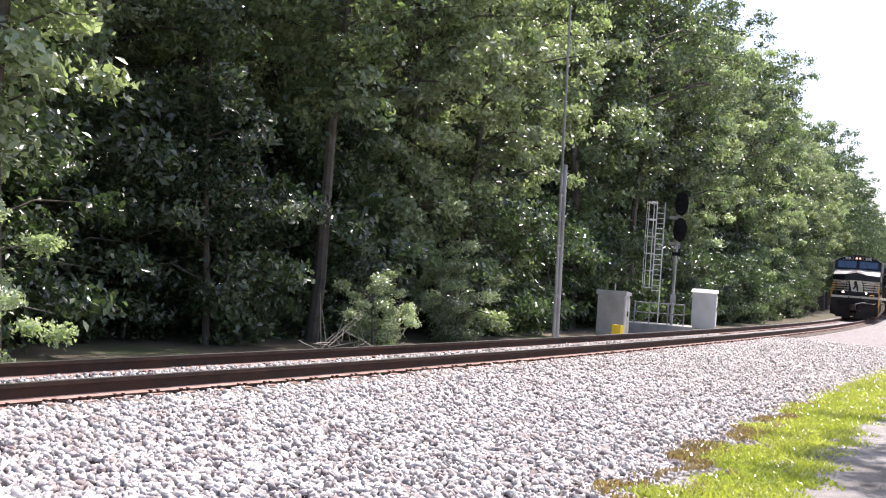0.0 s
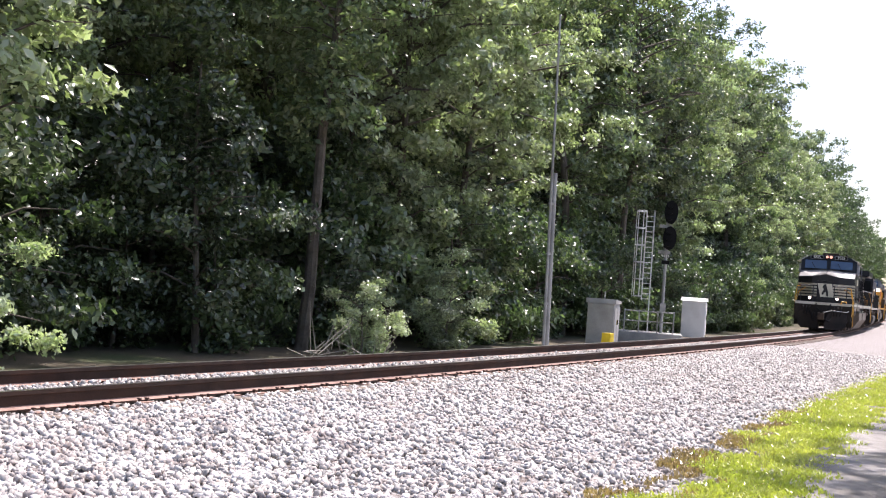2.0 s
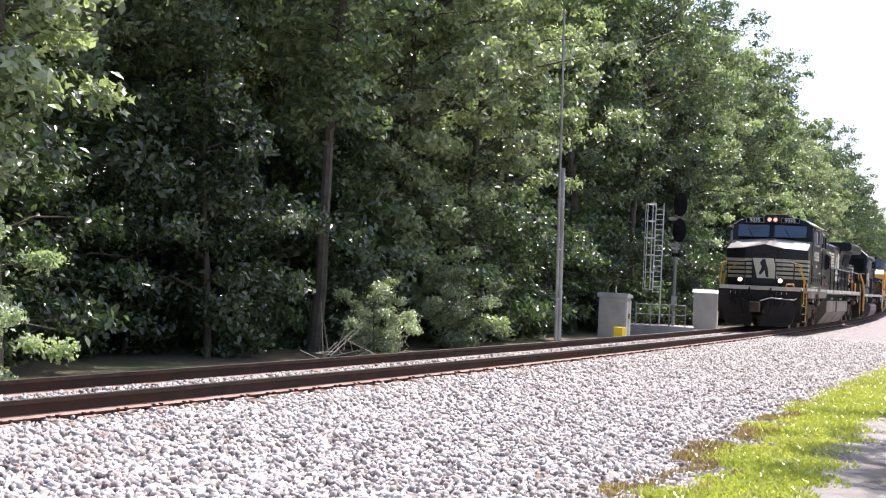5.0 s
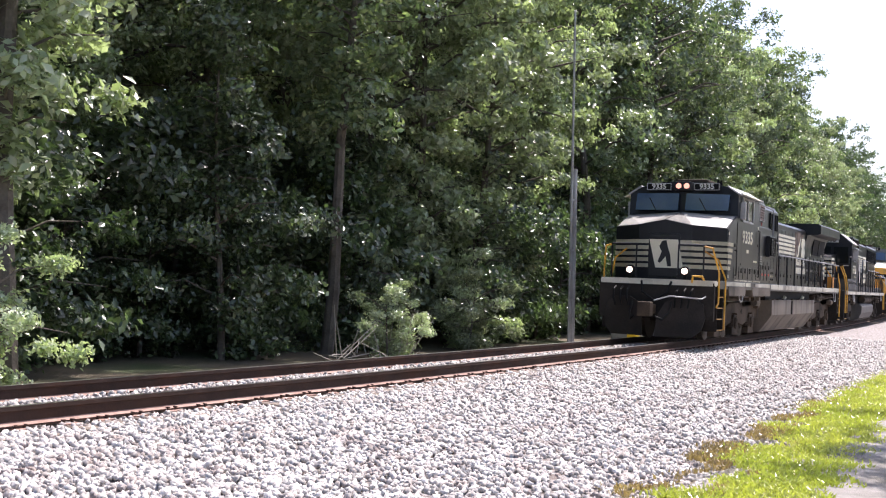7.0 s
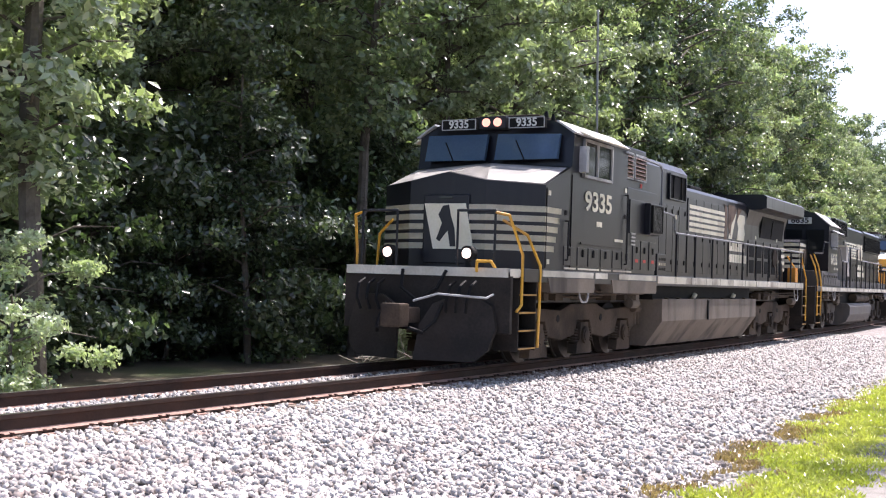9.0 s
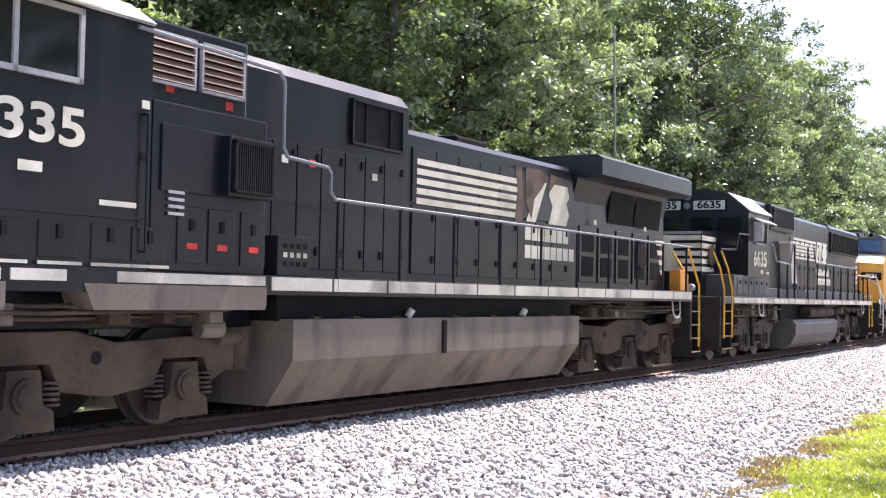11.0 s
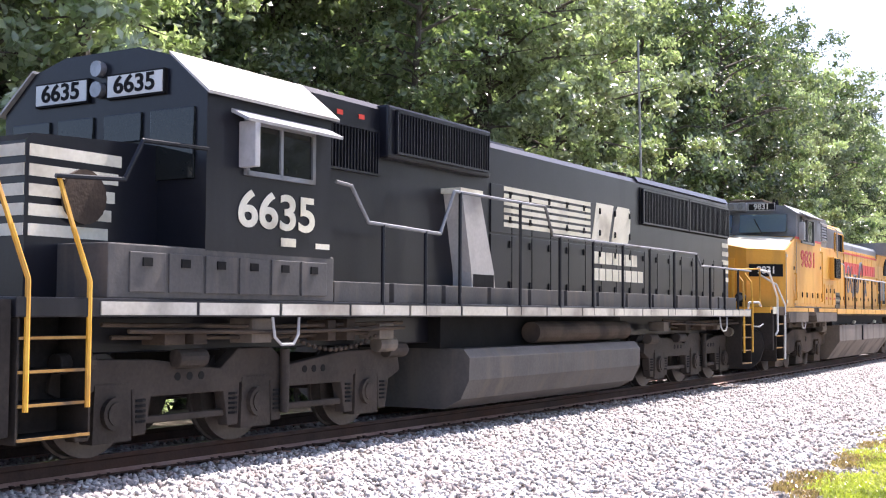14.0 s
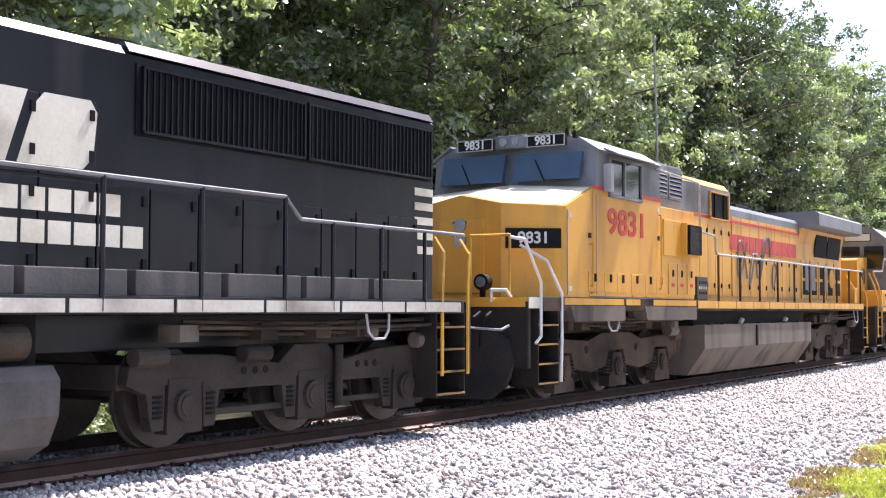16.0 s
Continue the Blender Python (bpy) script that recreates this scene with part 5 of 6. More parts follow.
def standard_cab_loco(ox, body, upper, label, number, number_mat, sill, plain=False):
    loco = tagged(new("locomotive"), label, "locomotive", "locomotives of the train")
    X = lambda x: x - ox
    bm = bm_new()
    box(bm, X(16.5), X(36.2), -1.53, 1.53, 1.33, 1.50)
    box(bm, X(16.6), X(35.8), -0.9, 0.9, 0.98, 1.33)
    part("underframe", bm, BLACK if body is BLACK else GRIME, loco, bevel=0.015)
    for i in range(15):
        bm = bm_new()
        slab(bm, X(17.4 + i * 1.25), X(17.4 + i * 1.25 + 1.2), 1.35, 1.47, -1.53, 0.012)
        part("sill_stripe", bm, sill, loco)
    for sx in (-1, 1):
        xe = 16.42 if sx < 0 else 36.35
        bm = bm_new()
        box(bm, X(xe) - 0.06, X(xe) + 0.06, -1.5, 1.5, 0.35 if sx < 0 else 0.6, 1.48)
        part("end_plate", bm, PILOT, loco, bevel=0.02)
        for y in (-1.5, 1.5):
            steps(loco, X(16.55) if sx < 0 else X(35.6), X(17.32) if sx < 0 else X(36.25), y, HANDY)
        coupler(loco, X(xe), sx)
    plough(loco, X(15.95))
    # short hood with striped nose
    bm = bm_new()
    prism(bm, [(X(17.12), 1.5), (X(17.12), 2.92), (X(17.20), 2.99), (X(18.75), 3.06), (X(18.75), 1.5)], -0.84, 0.84)
    part("short_hood", bm, body, loco, bevel=0.05)
    # cab with its peaked roof
    bm = bm_new()
    o = [(-1.5, 1.98), (-1.5, 3.56), (-1.02, 3.97), (-0.55, 4.10), (0.55, 4.10), (1.02, 3.97), (1.5, 3.56), (1.5, 1.98)]
    prism(bm, o, X(18.75), X(20.78), "x")
    part("cab", bm, upper, loco, bevel=0.02)
    bm = bm_new()
    box(bm, X(17.5), X(20.85), -1.5, 1.5, 1.50, 2.0)
    part("cab_base", bm, DUCT if body is BLACK else body, loco, bevel=0.015)
    # on the black engine, the pale panel colour holds the slope's sunlight
    for sgn in (-1, 1):
        bm = bm_new()
        prism(bm, [(sgn * 1.56, 3.53), (sgn * 1.02, 3.98), (sgn * 1.02, 4.005), (sgn * 1.57, 3.56)], X(18.7), X(20.85), "x")
        part("cab_roof_panel", bm, SANDW if body is BLACK else GREYP, loco, "pale grey sloping cab roof")
    bm = bm_new()
    prism(bm, [(-1.5, 3.40), (-1.72, 3.30), (-1.73, 3.33), (-1.5, 3.44)], X(19.1), X(20.7), "x")
    part("awning", bm, RAILGREY, loco)
    bm = bm_new()
    for a in ((19.3, 20.45, 2.78, 2.83), (19.3, 20.45, 3.31, 3.36), (19.3, 19.35, 2.78, 3.36), (20.40, 20.45, 2.78, 3.36), (19.85, 19.89, 2.78, 3.36)):
        box(bm, X(a[0]), X(a[1]), -1.54, -1.49, a[2], a[3])
    wf = part("side_window_frame", bm, GREYP, loco)
    bm = bm_new()
    box(bm, X(19.35), X(20.4), -1.515, -1.49, 2.83, 3.31)
    part("side_window", bm, GLASSD, wf)
    bm = bm_new()
    box(bm, X(19.22), X(19.30), -1.72, -1.5, 2.85, 3.32)
    part("mirror", bm, RAILGREY, loco, bevel=0.01)
    for ya, yb in ((-1.35, -0.75), (0.75, 1.35), (-0.62, -0.08), (0.08, 0.62)):
        bm = bm_new()
        box(bm, X(18.72), X(18.76), ya, yb, 3.12 if abs(ya + yb) < 1 else 2.7, 3.42)
        part("windscreen", bm, GLASSD, loco, bevel=0.01)
    for sgn in (-1, 1):
        bm = bm_new()
        box(bm, X(18.70), X(18.75), sgn * 0.14, sgn * 0.96, 3.58, 3.84)
        nb = part("number_board", bm, DARK, loco)
        bm = bm_new()
        box(bm, X(18.69), X(18.705), sgn * 0.16, sgn * 0.94, 3.60, 3.82)
        part("board_face", bm, BOARDW, nb)
        lettering(number, 0.25, DARK, nb, Matrix.Translation((X(18.685), sgn * 0.55, 3.71)) @ FRONT, squeeze=1.2)
        bm = bm_new()
        box(bm, X(18.76), X(19.5), sgn * 1.0, sgn * 1.48, 3.50, 3.60)
        part("drip_rail", bm, BLACK, loco)
    for z in (3.70, 3.92):
        bm = bm_new()
        rod(bm, (X(18.67), 0, z), (X(18.75), 0, z), 0.085, 16)
        part("headlight", bm, LAMPOFF, loco)
    for y in (-0.75, 0.75):
        bm = bm_new()
        rod(bm, (X(16.55), y, 1.68), (X(16.70), y, 1.68), 0.085, 16)
        part("ditch_light", bm, RAILGREY, loco)
    # cab doors in the base
    for i in range(6):
        bm = bm_new()
        box(bm, X(17.75 + i * 0.5), X(18.2 + i * 0.5), -1.52, -1.49, 1.56, 1.93)
        d = part("locker_door", bm, DUCT if body is BLACK else body, loco, bevel=0.008)
        bm = bm_new()
        box(bm, X(17.9 + i * 0.5), X(18.02 + i * 0.5), -1.535, -1.515, 1.80, 1.88)
        part("latch", bm, DARK, d)
    # hood behind the cab: blower, dynamic brake grid, engine doors, radiator
    bm = bm_new()
    prism(bm, [(-1.0, 1.5), (-1.0, 3.96), (-0.95, 4.03), (0.95, 4.03), (1.0, 3.96), (1.0, 1.5)], X(20.8), X(25.2), "x")
    part("hood_front", bm, body, loco, bevel=0.015)
    bm = bm_new()
    box(bm, X(22.45), X(25.1), -1.14, 1.14, 3.34, 4.02)
    part("brake_grid_housing", bm, upper, loco, bevel=0.03)
    screen(loco, X(22.6), X(25.0), 3.40, 3.96, -1.142, 34, BLACK, BLACK, "brake_grille")
    screen(loco, X(20.9), X(22.4), 3.10, 3.68, -1.002, 22, BLACK, BLACK, "intake_grille")
    for i in range(3):
        bm = bm_new()
        slab(bm, X(21.1 + i * 0.45), X(21.22 + i * 0.45), 3.78, 3.84, -1.0, 0.006)
        part("warning_label", bm, RED, loco)
    bm = bm_new()
    prism(bm, [(-0.98, 1.5), (-0.98, 3.83), (-0.91, 3.92), (0.91, 3.92), (0.98, 3.83), (0.98, 1.5)], X(25.2), X(36.28), "x")
    part("engine_hood", bm, body, loco, bevel=0.02)
    bm = bm_new()
    box(bm, X(25.3), X(27.0), -0.7, 0.7, 3.90, 4.02)
    part("turbo_hatch", bm, body, loco, bevel=0.03)
    bm = bm_new()
    box(bm, X(26.0), X(26.8), -0.25, 0.25, 4.0, 4.12)
    part("exhaust_outlet", bm, DARK, loco, bevel=0.03)
    bm = bm_new()
    prism(bm, [(-1.0, 3.86), (-0.93, 3.96), (0.93, 3.96), (1.0, 3.86)], X(31.0), X(36.26), "x")
    part("radiator_roof", bm, BLACK, loco, bevel=0.02)
    for x in (31.4, 32.9, 34.5):
        bm = bm_new()
        rod(bm, (X(x), 0, 3.94), (X(x), 0, 4.09), 0.55, 24)
        part("roof_fan", bm, GRIME, loco)
    bm = bm_new()
    box(bm, X(31.1), X(36.2), -1.0, -0.9, 3.06, 3.76)
    part("radiator_recess", bm, DARK, loco)
    for a, b in ((31.15, 33.60), (33.65, 36.18)):
        screen(loco, X(a), X(b), 3.08, 3.74, -1.002, 30, BLACK, BLACK, "radiator_grille")
    door_seams(loco, [X(25.35 + 0.66 * i) for i in range(17)], 1.60, 2.55, -0.98, body)
    door_seams(loco, [X(25.35 + 0.66 * i) for i in range(9)], 2.58, 3.30, -0.98, body)
    # sloping sand filler box on the walkway
    bm = bm_new()
    prism(bm, [(X(24.30), 1.5), (X(24.98), 1.5), (X(24.92), 1.95), (X(24.52), 3.02), (X(24.02), 3.02), (X(24.28), 1.95)], -1.30, -1.0)
    sb = part("brake_duct", bm, SANDW if body is BLACK else body, loco, "light grey sloping duct with a dark base", bevel=0.02)
    bm = bm_new()
    box(bm, X(23.95), X(24.56), -1.32, -1.0, 3.02, 3.09)
    part("duct_lip", bm, CREAM, sb)
    bm = bm_new()
    slab(bm, X(24.33), X(24.9), 1.58, 1.92, -1.30, 0.01)
    part("terminal_panel", bm, DARK, sb)
    # tank, reservoir, running gear
    bm = bm_new()
    prism(bm, [(-1.08, 0.08), (-1.36, 0.22), (-1.49, 0.48), (-1.50, 0.78), (-1.40, 0.90), (1.40, 0.90), (1.50, 0.78), (1.49, 0.48), (1.36, 0.22), (1.08, 0.08)], X(23.9), X(29.85), "x")
    part("fuel_tank", bm, DUCT if body is BLACK else TANK, loco, "dusty rounded fuel tank", bevel=0.02)
    bm = bm_new()
    rod(bm, (X(26.1), -1.28, 1.10), (X(29.6), -1.28, 1.10), 0.16, 18)
    part("air_reservoir", bm, GRIME, loco, smooth=False)
    bm = bm_new()
    box(bm, X(23.8), X(29.9), -1.1, 1.1, 0.9, 1.34)
    part("tank_mount", bm, DARK, loco)
    for axles in ((17.92, 19.95, 22.0), (31.65, 33.6, 35.4)):
        truck(loco, axles, ox, "emd")
        clutter(loco, X(axles[0] - 0.4), X(axles[2] + 0.6), int(axles[0] * 5) + 1)
        for a in axles:
            wheelset(loco, X(a))
    # rails
    bm = bm_new()
    pipe(bm, [(X(17.05), -1.32, 2.56), (X(17.70), -1.48, 2.58), (X(17.90), -1.50, 2.96), (X(18.75), -1.52, 2.98)], 0.022)
    part("nose_rail", bm, BLACK if body is BLACK else RAILGREY, loco)
    bm = bm_new()
    pipe(bm, [(X(20.85), -1.52, 2.86), (X(21.15), -1.52, 2.84), (X(21.5), -1.52, 2.44), (X(23.1), -1.52, 2.40), (X(23.45), -1.52, 2.98), (X(24.6), -1.52, 2.98), (X(26.1), -1.52, 2.98), (X(26.35), -1.52, 2.56), (X(32.7), -1.52, 2.56), (X(32.95), -1.52, 2.34), (X(36.2), -1.52, 2.34)], 0.022)
    part("handrail", bm, GREYP if body is BLACK else RAILGREY, loco, "stepped grey tubular handrail")
    for x, z in [(21.8, 2.43), (22.75, 2.41), (23.6, 2.98), (25.3, 2.98)] + [(26.6 + i * 1.22, 2.56) for i in range(6)] + [(33.5, 2.34), (34.4, 2.34), (35.3, 2.34)]:
        bm = bm_new()
        rod(bm, (X(x), -1.52, 1.36), (X(x), -1.52, z), 0.026, 6)
        part("rail_post", bm, BLACK if body is BLACK else GRIME, loco)
    for i in range(12):
        x = 21.0 + i * 1.22
        bm = bm_new()
        box(bm, X(x), X(x + 1.12), -1.40, -1.1, 1.5, 1.74)
        part("walkway_duct", bm, DUCT if body is BLACK else body, loco, bevel=0.01)
    for sy in (-1, 1):
        for xa, h in ((16.62, 2.5), (17.28, 2.56), (35.7, 2.3), (36.3, 2.3)):
            bm = bm_new()
            d = 0.35 if xa < 20 else -0.3
            pipe(bm, [(X(xa), sy * 1.52, 0.55), (X(xa), sy * 1.52, 1.65), (X(xa) - d * 0.4, sy * 1.46, 2.1), (X(xa) - d * 0.5, sy * 1.3, h)], 0.024)
            part("grab_rail", bm, HANDY, loco, "worn yellow grab rail")
    bm = bm_new()
    for x in np.linspace(20.3, 21.9, 17):
        z = 1.10 - 0.14 * math.sin((x - 20.3) / 1.6 * math.pi)
        bmesh.ops.create_icosphere(bm, subdivisions=1, radius=0.03, matrix=Matrix.Translation((X(x), -1.35, z)))
    part("chain", bm, GRIME, loco, "sagging steel chain")
    bm = bm_new()
    bmesh.ops.create_cone(bm, cap_ends=True, segments=20, radius1=0.26, radius2=0.26, depth=0.04, matrix=Matrix.Translation((X(17.75), -0.9, 2.45)) @ Matrix.Rotation(radians(90), 4, "X"))
    part("brake_wheel", bm, GRIME, loco)
    lettering(number, 0.52, number_mat, loco, Matrix.Translation((X(19.85), -1.512, 2.42)) @ SIDE, name="cab_number", squeeze=1.25)
    if not plain:
        for i in range(5):
            z0 = 2.06 + i * 0.18
            bm = bm_new()
            slab(bm, X(17.16), X(18.1 + 0.04 * i), z0, z0 + 0.11, -0.84, 0.006)
            part("nose_stripe", bm, CREAM, loco, "cream stripe")
            bm = bm_new()
            box(bm, X(17.108), X(17.12), 0.72, 0.83, z0, z0 + 0.11)
            part("nose_stripe", bm, CREAM, loco, "cream stripe")
            bm = bm_new()
            box(bm, X(17.108), X(17.12), -0.83, -0.30 + 0.06 * i, z0, z0 + 0.11)
            part("nose_stripe", bm, CREAM, loco, "cream stripe")
        bm = bm_new()
        prism(bm, [(-0.34, 2.06), (0.66, 2.06), (0.72, 2.90), (-0.06, 2.90)], X(17.104), X(17.119), "x")
        crest = part("nose_emblem", bm, CREAM, loco, "cream nose panel with a dark emblem")
        bm = bm_new()
        prism(bm, [(0.18, 2.30), (0.30, 2.26), (0.34, 2.46), (0.48, 2.36), (0.50, 2.42), (0.40, 2.60), (0.46, 2.74), (0.36, 2.82), (0.28, 2.70), (0.24, 2.50)], X(17.098), X(17.105), "x")
        part("emblem", bm, BLACK, crest)
        bm = bm_new()
        slab(bm, X(19.9), X(20.15), 2.08, 2.17, -1.508, 0.004)
        part("name_bar", bm, CREAM, loco)
        bm = bm_new()
        slab(bm, X(20.5), X(20.75), 2.08, 2.14, -1.508, 0.004)
        part("model_bar", bm, CREAM, loco)
        stripes(loco, X(25.75), X(28.85), 2.66, 3.31, 6, -1.003, CREAM)
        bm = bm_new()
        quad_side(bm, [(X(28.90), 2.66), (X(29.62), 2.66), (X(29.84), 3.31), (X(29.10), 3.31)], -1.003, 0.004)
        part("logo_shape", bm, CREAM, loco)
        bm = bm_new()
        quad_side(bm, [(X(29.74), 2.66), (X(30.46), 2.66), (X(30.58), 2.78), (X(30.62), 3.20), (X(30.54), 3.31), (X(30.02), 3.31), (X(29.92), 3.20)], -1.003, 0.004)
        part("logo_shape", bm, CREAM, loco)
        bars(loco, X(28.91), X(31.22), 1.92, 2.50, -1.004, (7, 8), CREAM)
        for i in range(5):
            bm = bm_new()
            slab(bm, X(35.85), X(36.27), 2.10 + i * 0.19, 2.20 + i * 0.19, -0.985, 0.006)
            part("rear_stripe", bm, CREAM, loco)
    return loco


REF = (4.5, 27.0, 48.7)
GE_SHIFT = 44.2
lead = wide_cab_loco(4.5, BLACK, BLACK, RAILGREY, black_markings, "black diesel locomotive with cream nose stripes and lit headlights", "9335", CREAM, SILL, True, BLACK)
second = standard_cab_loco(27.0, BLACK, BLACK, "black diesel locomotive with a striped short nose and peaked cab roof", "6635", CREAM, SILL)
third = wide_cab_loco(4.5, YELLOW, GREYP, GREYP, yellow_markings, "yellow diesel locomotive with a grey roof and red lettering", "9831", RED, YELLOW, False, YELLOW)
fourth = standard_cab_loco(27.0, YELLOW, GREYP, "yellow diesel locomotive with a grey roof, coupled behind the others", "", RED, YELLOW, True)


# ---- lineside things ----
def radio_mast(x, y, z):
    t = tagged(new("radio_mast"), "tall slender galvanised pole with a thicker lower half", "mast")
    bm = bm_new()
    rod(bm, (0, 0, 0), (0, 0, 9.3), 0.045, 12, 0.03)
    part("pole", bm, ALU, t)
    bm = bm_new()
    rod(bm, (0.20, 0, 0), (0.20, 0, 4.9), 0.075, 12, 0.07)
    part("cable_pole", bm, ALU, t)
    for h in (1.2, 2.6, 4.0):
        bm = bm_new()
        box(bm, -0.07, 0.28, -0.03, 0.03, h, h + 0.06)
        part("clamp", bm, ALU, t)
    t.matrix_basis = pose(x, y, z, 0, -2.6, 0)
    return t


def relay_cabinet(x, y, z, w, d, h, mat, label, turn, peaked):
    t = tagged(new("relay_cabinet"), label, "cabinet")
    bm = bm_new()
    box(bm, -w / 2, w / 2, -d / 2, d / 2, 0, h)
    part("body", bm, mat, t, bevel=0.02)
    bm = bm_new()
    if peaked:
        prism(bm, [(-w / 2 - 0.06, h), (w / 2 + 0.06, h), (0, h + 0.14)], -d / 2 - 0.06, d / 2 + 0.06)
    else:
        prism(bm, [(-w / 2 - 0.05, h), (w / 2 + 0.05, h), (w / 2 + 0.03, h + 0.10), (-w / 2 - 0.03, h + 0.16)], -d / 2 - 0.05, d / 2 + 0.05)
    part("roof", bm, mat, t, bevel=0.01)
    for sx in (-1, 1):
        bm = bm_new()
        box(bm, sx * 0.02, sx * (w / 2 - 0.06), -d / 2 - 0.025, -d / 2 + 0.01, 0.12, h - 0.1)
        dr = part("door", bm, mat, t, bevel=0.01)
        bm = bm_new()
        box(bm, sx * 0.06, sx * 0.10, -d / 2 - 0.05, -d / 2 - 0.02, h * 0.5, h * 0.62)
        part("handle", bm, DARK, dr)
    t.matrix_basis = pose(x, y, z, 0, 0, turn)
    return t


p = on_line(31.2, 2.9, -0.45)
radio_mast(p.x, p.y, -0.35)
p = on_line(38.6, 3.6, -0.4)
cab_a = relay_cabinet(p.x, p.y, -0.45, 1.25, 0.9, 1.38, ALU, "grey aluminium relay cabinet beside the track", 12, False)
bm = bm_new()
rod(bm, (0.1, 0, 1.5), (0.1, 0, 1.78), 0.02, 8)
part("antenna", bm, ALU, cab_a)
bm = bm_new()
box(bm, -0.1, 0.12, -0.485, -0.47, 0.70, 0.84)
part("label_plate", bm, SIGY, cab_a)
p = on_line(35.6, 2.45, -0.42)
bm = bm_new()
prism(bm, [(-0.18, 0), (0.18, 0), (0.16, 0.36), (-0.16, 0.36)], -0.14, 0.14)
mk = tagged(part("marker_box", bm, SIGY, bevel=0.03), "small bright yellow plastic marker box on the ground", "marker")
mk.matrix_basis = pose(p.x, p.y, -0.31)
p = on_line(52.0, 3.6, -0.4)
relay_cabinet(p.x, p.y, -0.40, 1.35, 1.0, 1.58, WHITE, "white enamelled relay cabinet with a peaked lid", 14, True)


def signal(x, y, z, turn):
    t = tagged(new("railway_signal"), "two-headed railway signal with a caged ladder, seen from the side", "signal")
    bm = bm_new()
    rod(bm, (0.3, 0, 0), (0.3, 0, 4.9), 0.06, 12)
    part("mast", bm, ALU, t)
    for z0 in (3.24, 4.24):
        bm = bm_new()
        prism(bm, [(0.05 + 0.42 * math.cos(a) * 0.62 + 0.35, z0 + 0.42 + 0.46 * math.sin(a)) for a in np.linspace(0, 6.283, 21)[:-1]], -0.30, -0.24)
        hd = part("target", bm, DARK, t, "black oval signal target")
        bm = bm_new()
        for k in range(3):
            rod(bm, (0.36, -0.30, z0 + 0.18 + 0.24 * k), (0.36, -0.62, z0 + 0.18 + 0.24 * k), 0.10, 12)
        part("hood", bm, DARK, hd)
        bm = bm_new()
        box(bm, 0.2, 0.52, -0.24, 0.05, z0 + 0.05, z0 + 0.80)
        part("lamp_case", bm, DARK, hd, bevel=0.03)
        bm = bm_new()
        box(bm, 0.0, 0.45, -0.06, 0.06, z0 - 0.18, z0 - 0.06)
        part("bracket", bm, ALU, t)
    for dx in (-0.52, -0.22):
        bm = bm_new()
        rod(bm, (dx, 0, 0.0 if dx > -0.3 else 1.22), (dx, 0, 4.7), 0.028, 6)
        part("ladder_rail", bm, WHITE, t)
    for i in range(17):
        bm = bm_new()
        rod(bm, (-0.52, 0, 1.27 + i * 0.2), (-0.22, 0, 1.27 + i * 0.2), 0.014, 5)
        part("rung", bm, WHITE, t)
    for i in range(6):
        bm = bm_new()
        zz = 1.36 + i * 0.66
        pipe(bm, [(-0.52 - 0.38 * math.sin(a), -0.36 * math.cos(a), zz) for a in np.linspace(0, math.pi, 9)], 0.022, 5)
        part("cage_hoop", bm, WHITE, t)
    for a in np.linspace(0.3, math.pi - 0.3, 5):
        bm = bm_new()
        rod(bm, (-0.52 - 0.38 * math.sin(a), -0.36 * math.cos(a), 1.36), (-0.52 - 0.38 * math.sin(a), -0.36 * math.cos(a), 4.7), 0.014, 5)
        part("cage_strap", bm, WHITE, t)
    bm = bm_new()
    box(bm, 0.15, 0.45, -0.1, -0.08, 2.66, 2.8)
    part("plate", bm, DARK, t)
    bm = bm_new()
    for k in range(4):
        box(bm, 0.17 + k * 0.07, 0.21 + k * 0.07, -0.105, -0.1, 2.93, 3.02)
    part("plate_bar", bm, BOARDW, t)
    bm = bm_new()
    box(bm, 0.2, 0.42, -0.2, 0.0, 0.8, 1.15)
    part("junction_box", bm, ALU, t, bevel=0.02)
    t.matrix_basis = pose(x, y, z, 0, 0, turn)
    return t


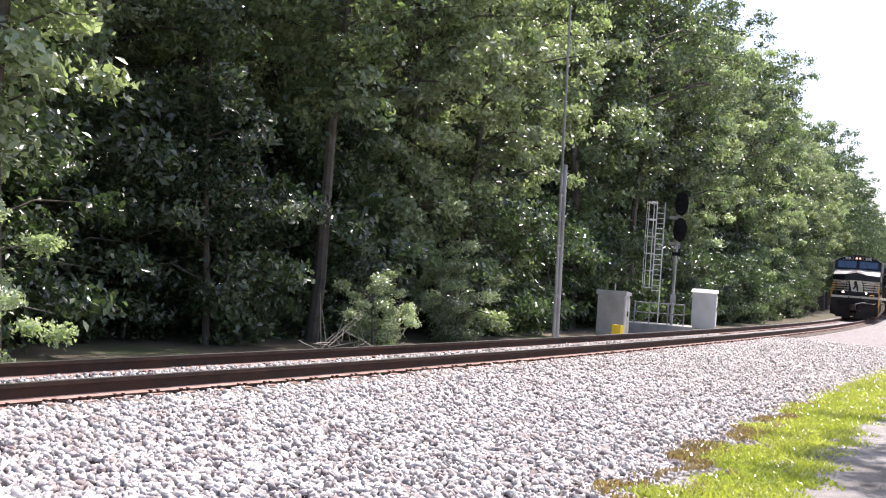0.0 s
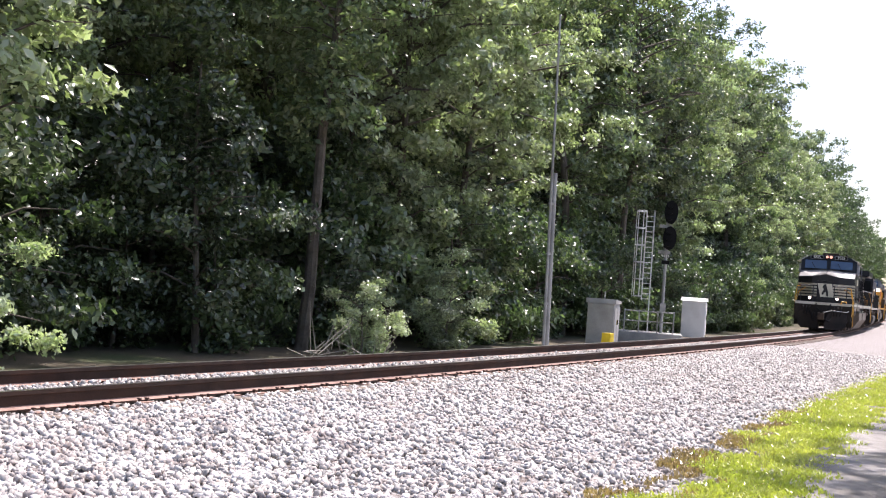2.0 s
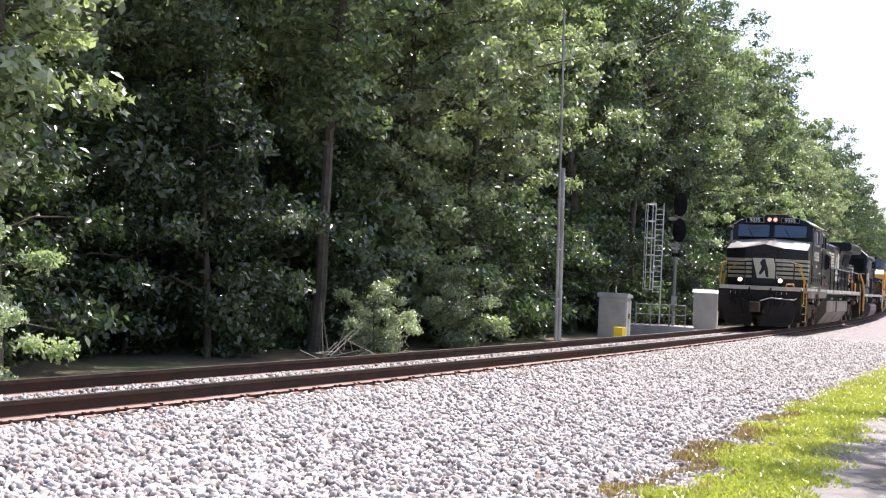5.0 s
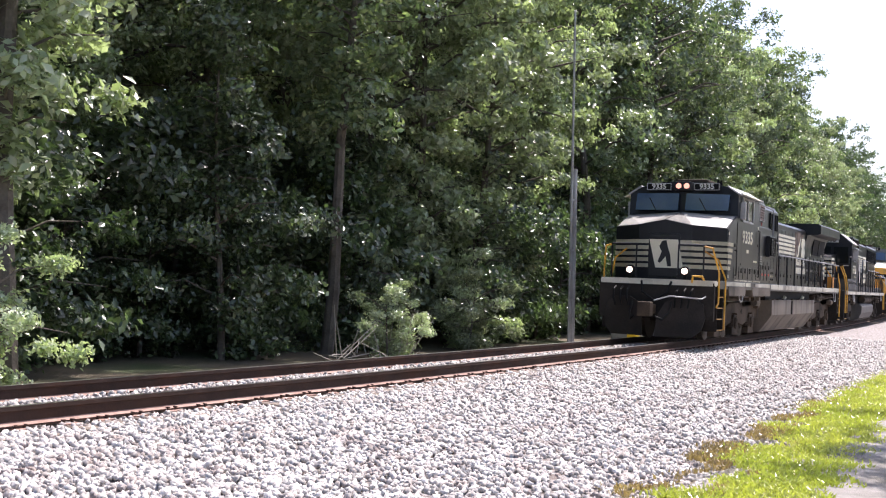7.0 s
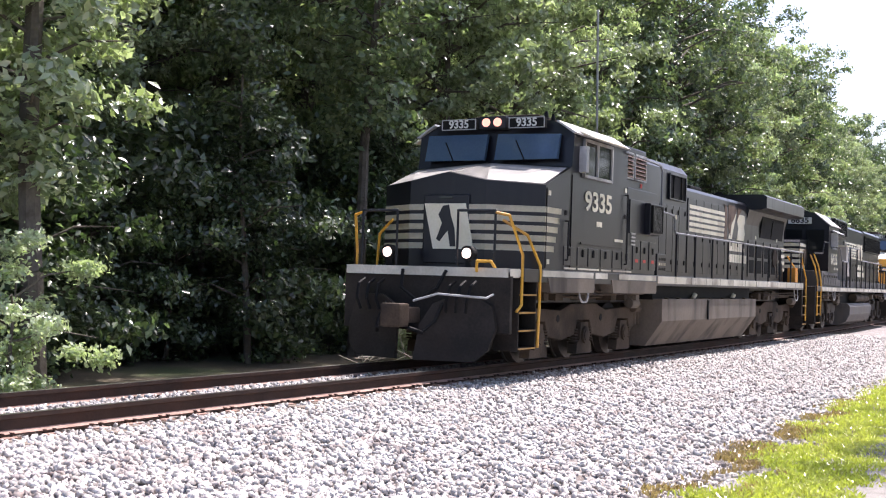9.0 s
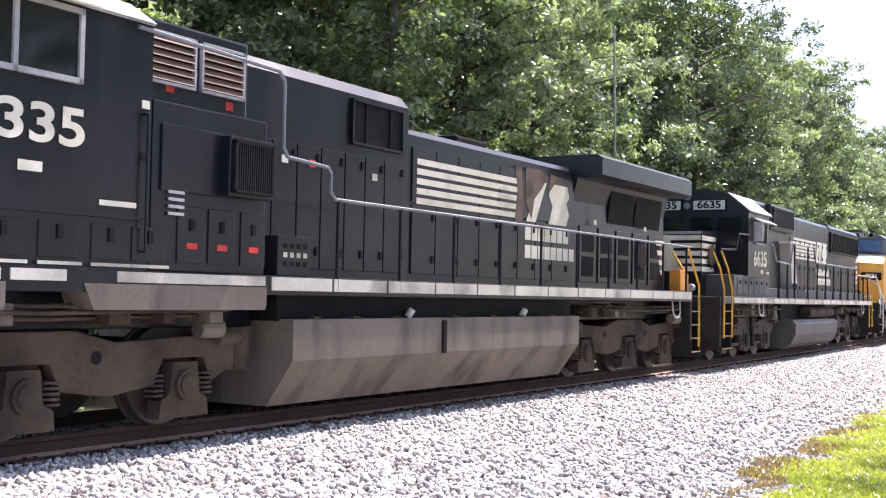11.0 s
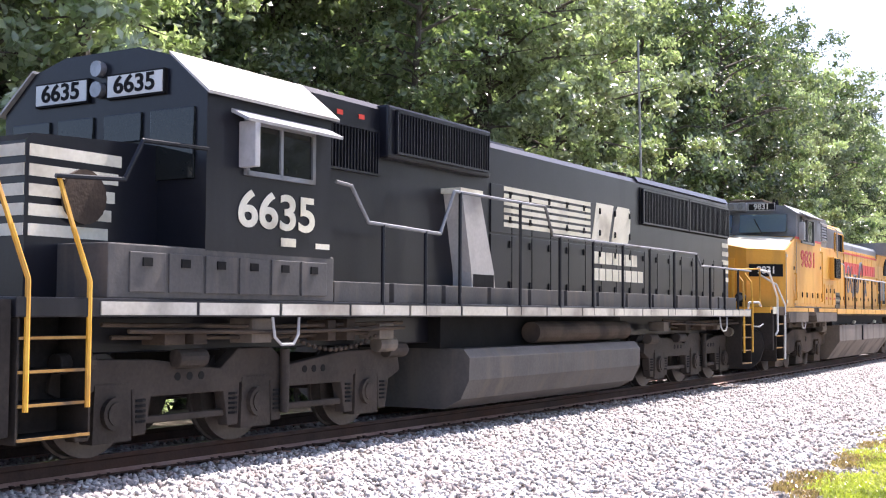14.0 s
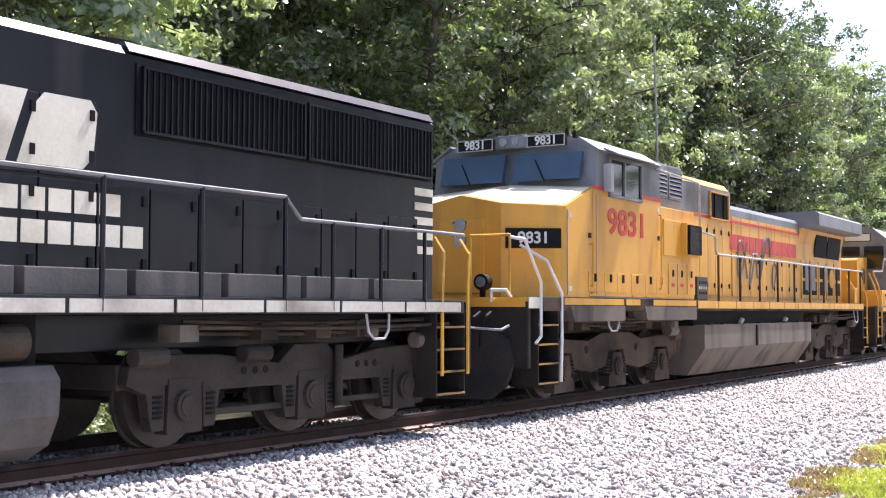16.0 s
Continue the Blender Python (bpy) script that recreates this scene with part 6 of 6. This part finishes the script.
p = on_line(45.1, 3.6)
signal(p.x, p.y, -0.12, -72)
bm = bm_new()
box(bm, -1.4, 1.1, -0.9, 0.9, -0.5, 0.0)
base = tagged(part("signal_base", bm, CONC, bevel=0.03), "low concrete footing under the signal", "footing")
base.matrix_basis = pose(p.x, p.y, -0.12, 0, 0, -72)
fence = tagged(new("guard_rail"), "low grey tubular guard rail round the signal footing", "railing")
for x in (-1.1, -0.55, 0.15, 0.75):
    bm = bm_new()
    rod(bm, (x, -0.7, 0), (x, -0.7, 0.85), 0.03, 6)
    part("post", bm, ALU, fence)
for z in (0.42, 0.8):
    bm = bm_new()
    rod(bm, (-1.1, -0.7, z), (0.75, -0.7, z), 0.022, 6)
    part("bar", bm, ALU, fence)
fence.matrix_basis = pose(p.x, p.y, -0.12, 0, 0, -72)

# fallen bare branches by the shrubs
g = np.random.default_rng(6)
br = bm_new()
for i in range(34):
    a = Vector((g.uniform(-1.4, 1.4), g.uniform(-0.3, 0.5), g.uniform(0, 0.25)))
    b = a + Vector((g.normal() * 0.5, g.normal() * 0.2, abs(g.normal()) * 0.5))
    rod(br, a, b, 0.014, 5, 0.006)
p = on_line(22.5, 4.0, -0.55)
bp = tagged(part("brushwood", br, surface("dry_branch", (0.30, 0.26, 0.22), (0.42, 0.38, 0.33), 3, 0.9)), "heap of bare grey fallen branches", "branches", kind="stuff")
bp.matrix_basis = pose(p.x, p.y, p.z)


# ---- movement ----
def motions():
    units = ((lead, 4.5, 4.5), (second, 27.0, 27.0), (third, 4.5 + GE_SHIFT, 4.5 + GE_SHIFT), (fourth, 27.0 + 43.9, 27.0 + 43.9))
    for loco, at, _ in units:
        walk(loco, [(t, line_pose(s + at)) for t, s in TRAIN])
    ts, ss = [t for t, s in TRAIN], [s for t, s in TRAIN]
    for w, x in WHEELS:
        rows = []
        for i in range(241):
            t = i / 15
            s = float(np.interp(t, ts, ss))
            rows.append((t, pose(x, 0, R_WHEEL, 0, math.degrees(s / R_WHEEL) % 360, 0)))
        walk(w, rows)


motions()
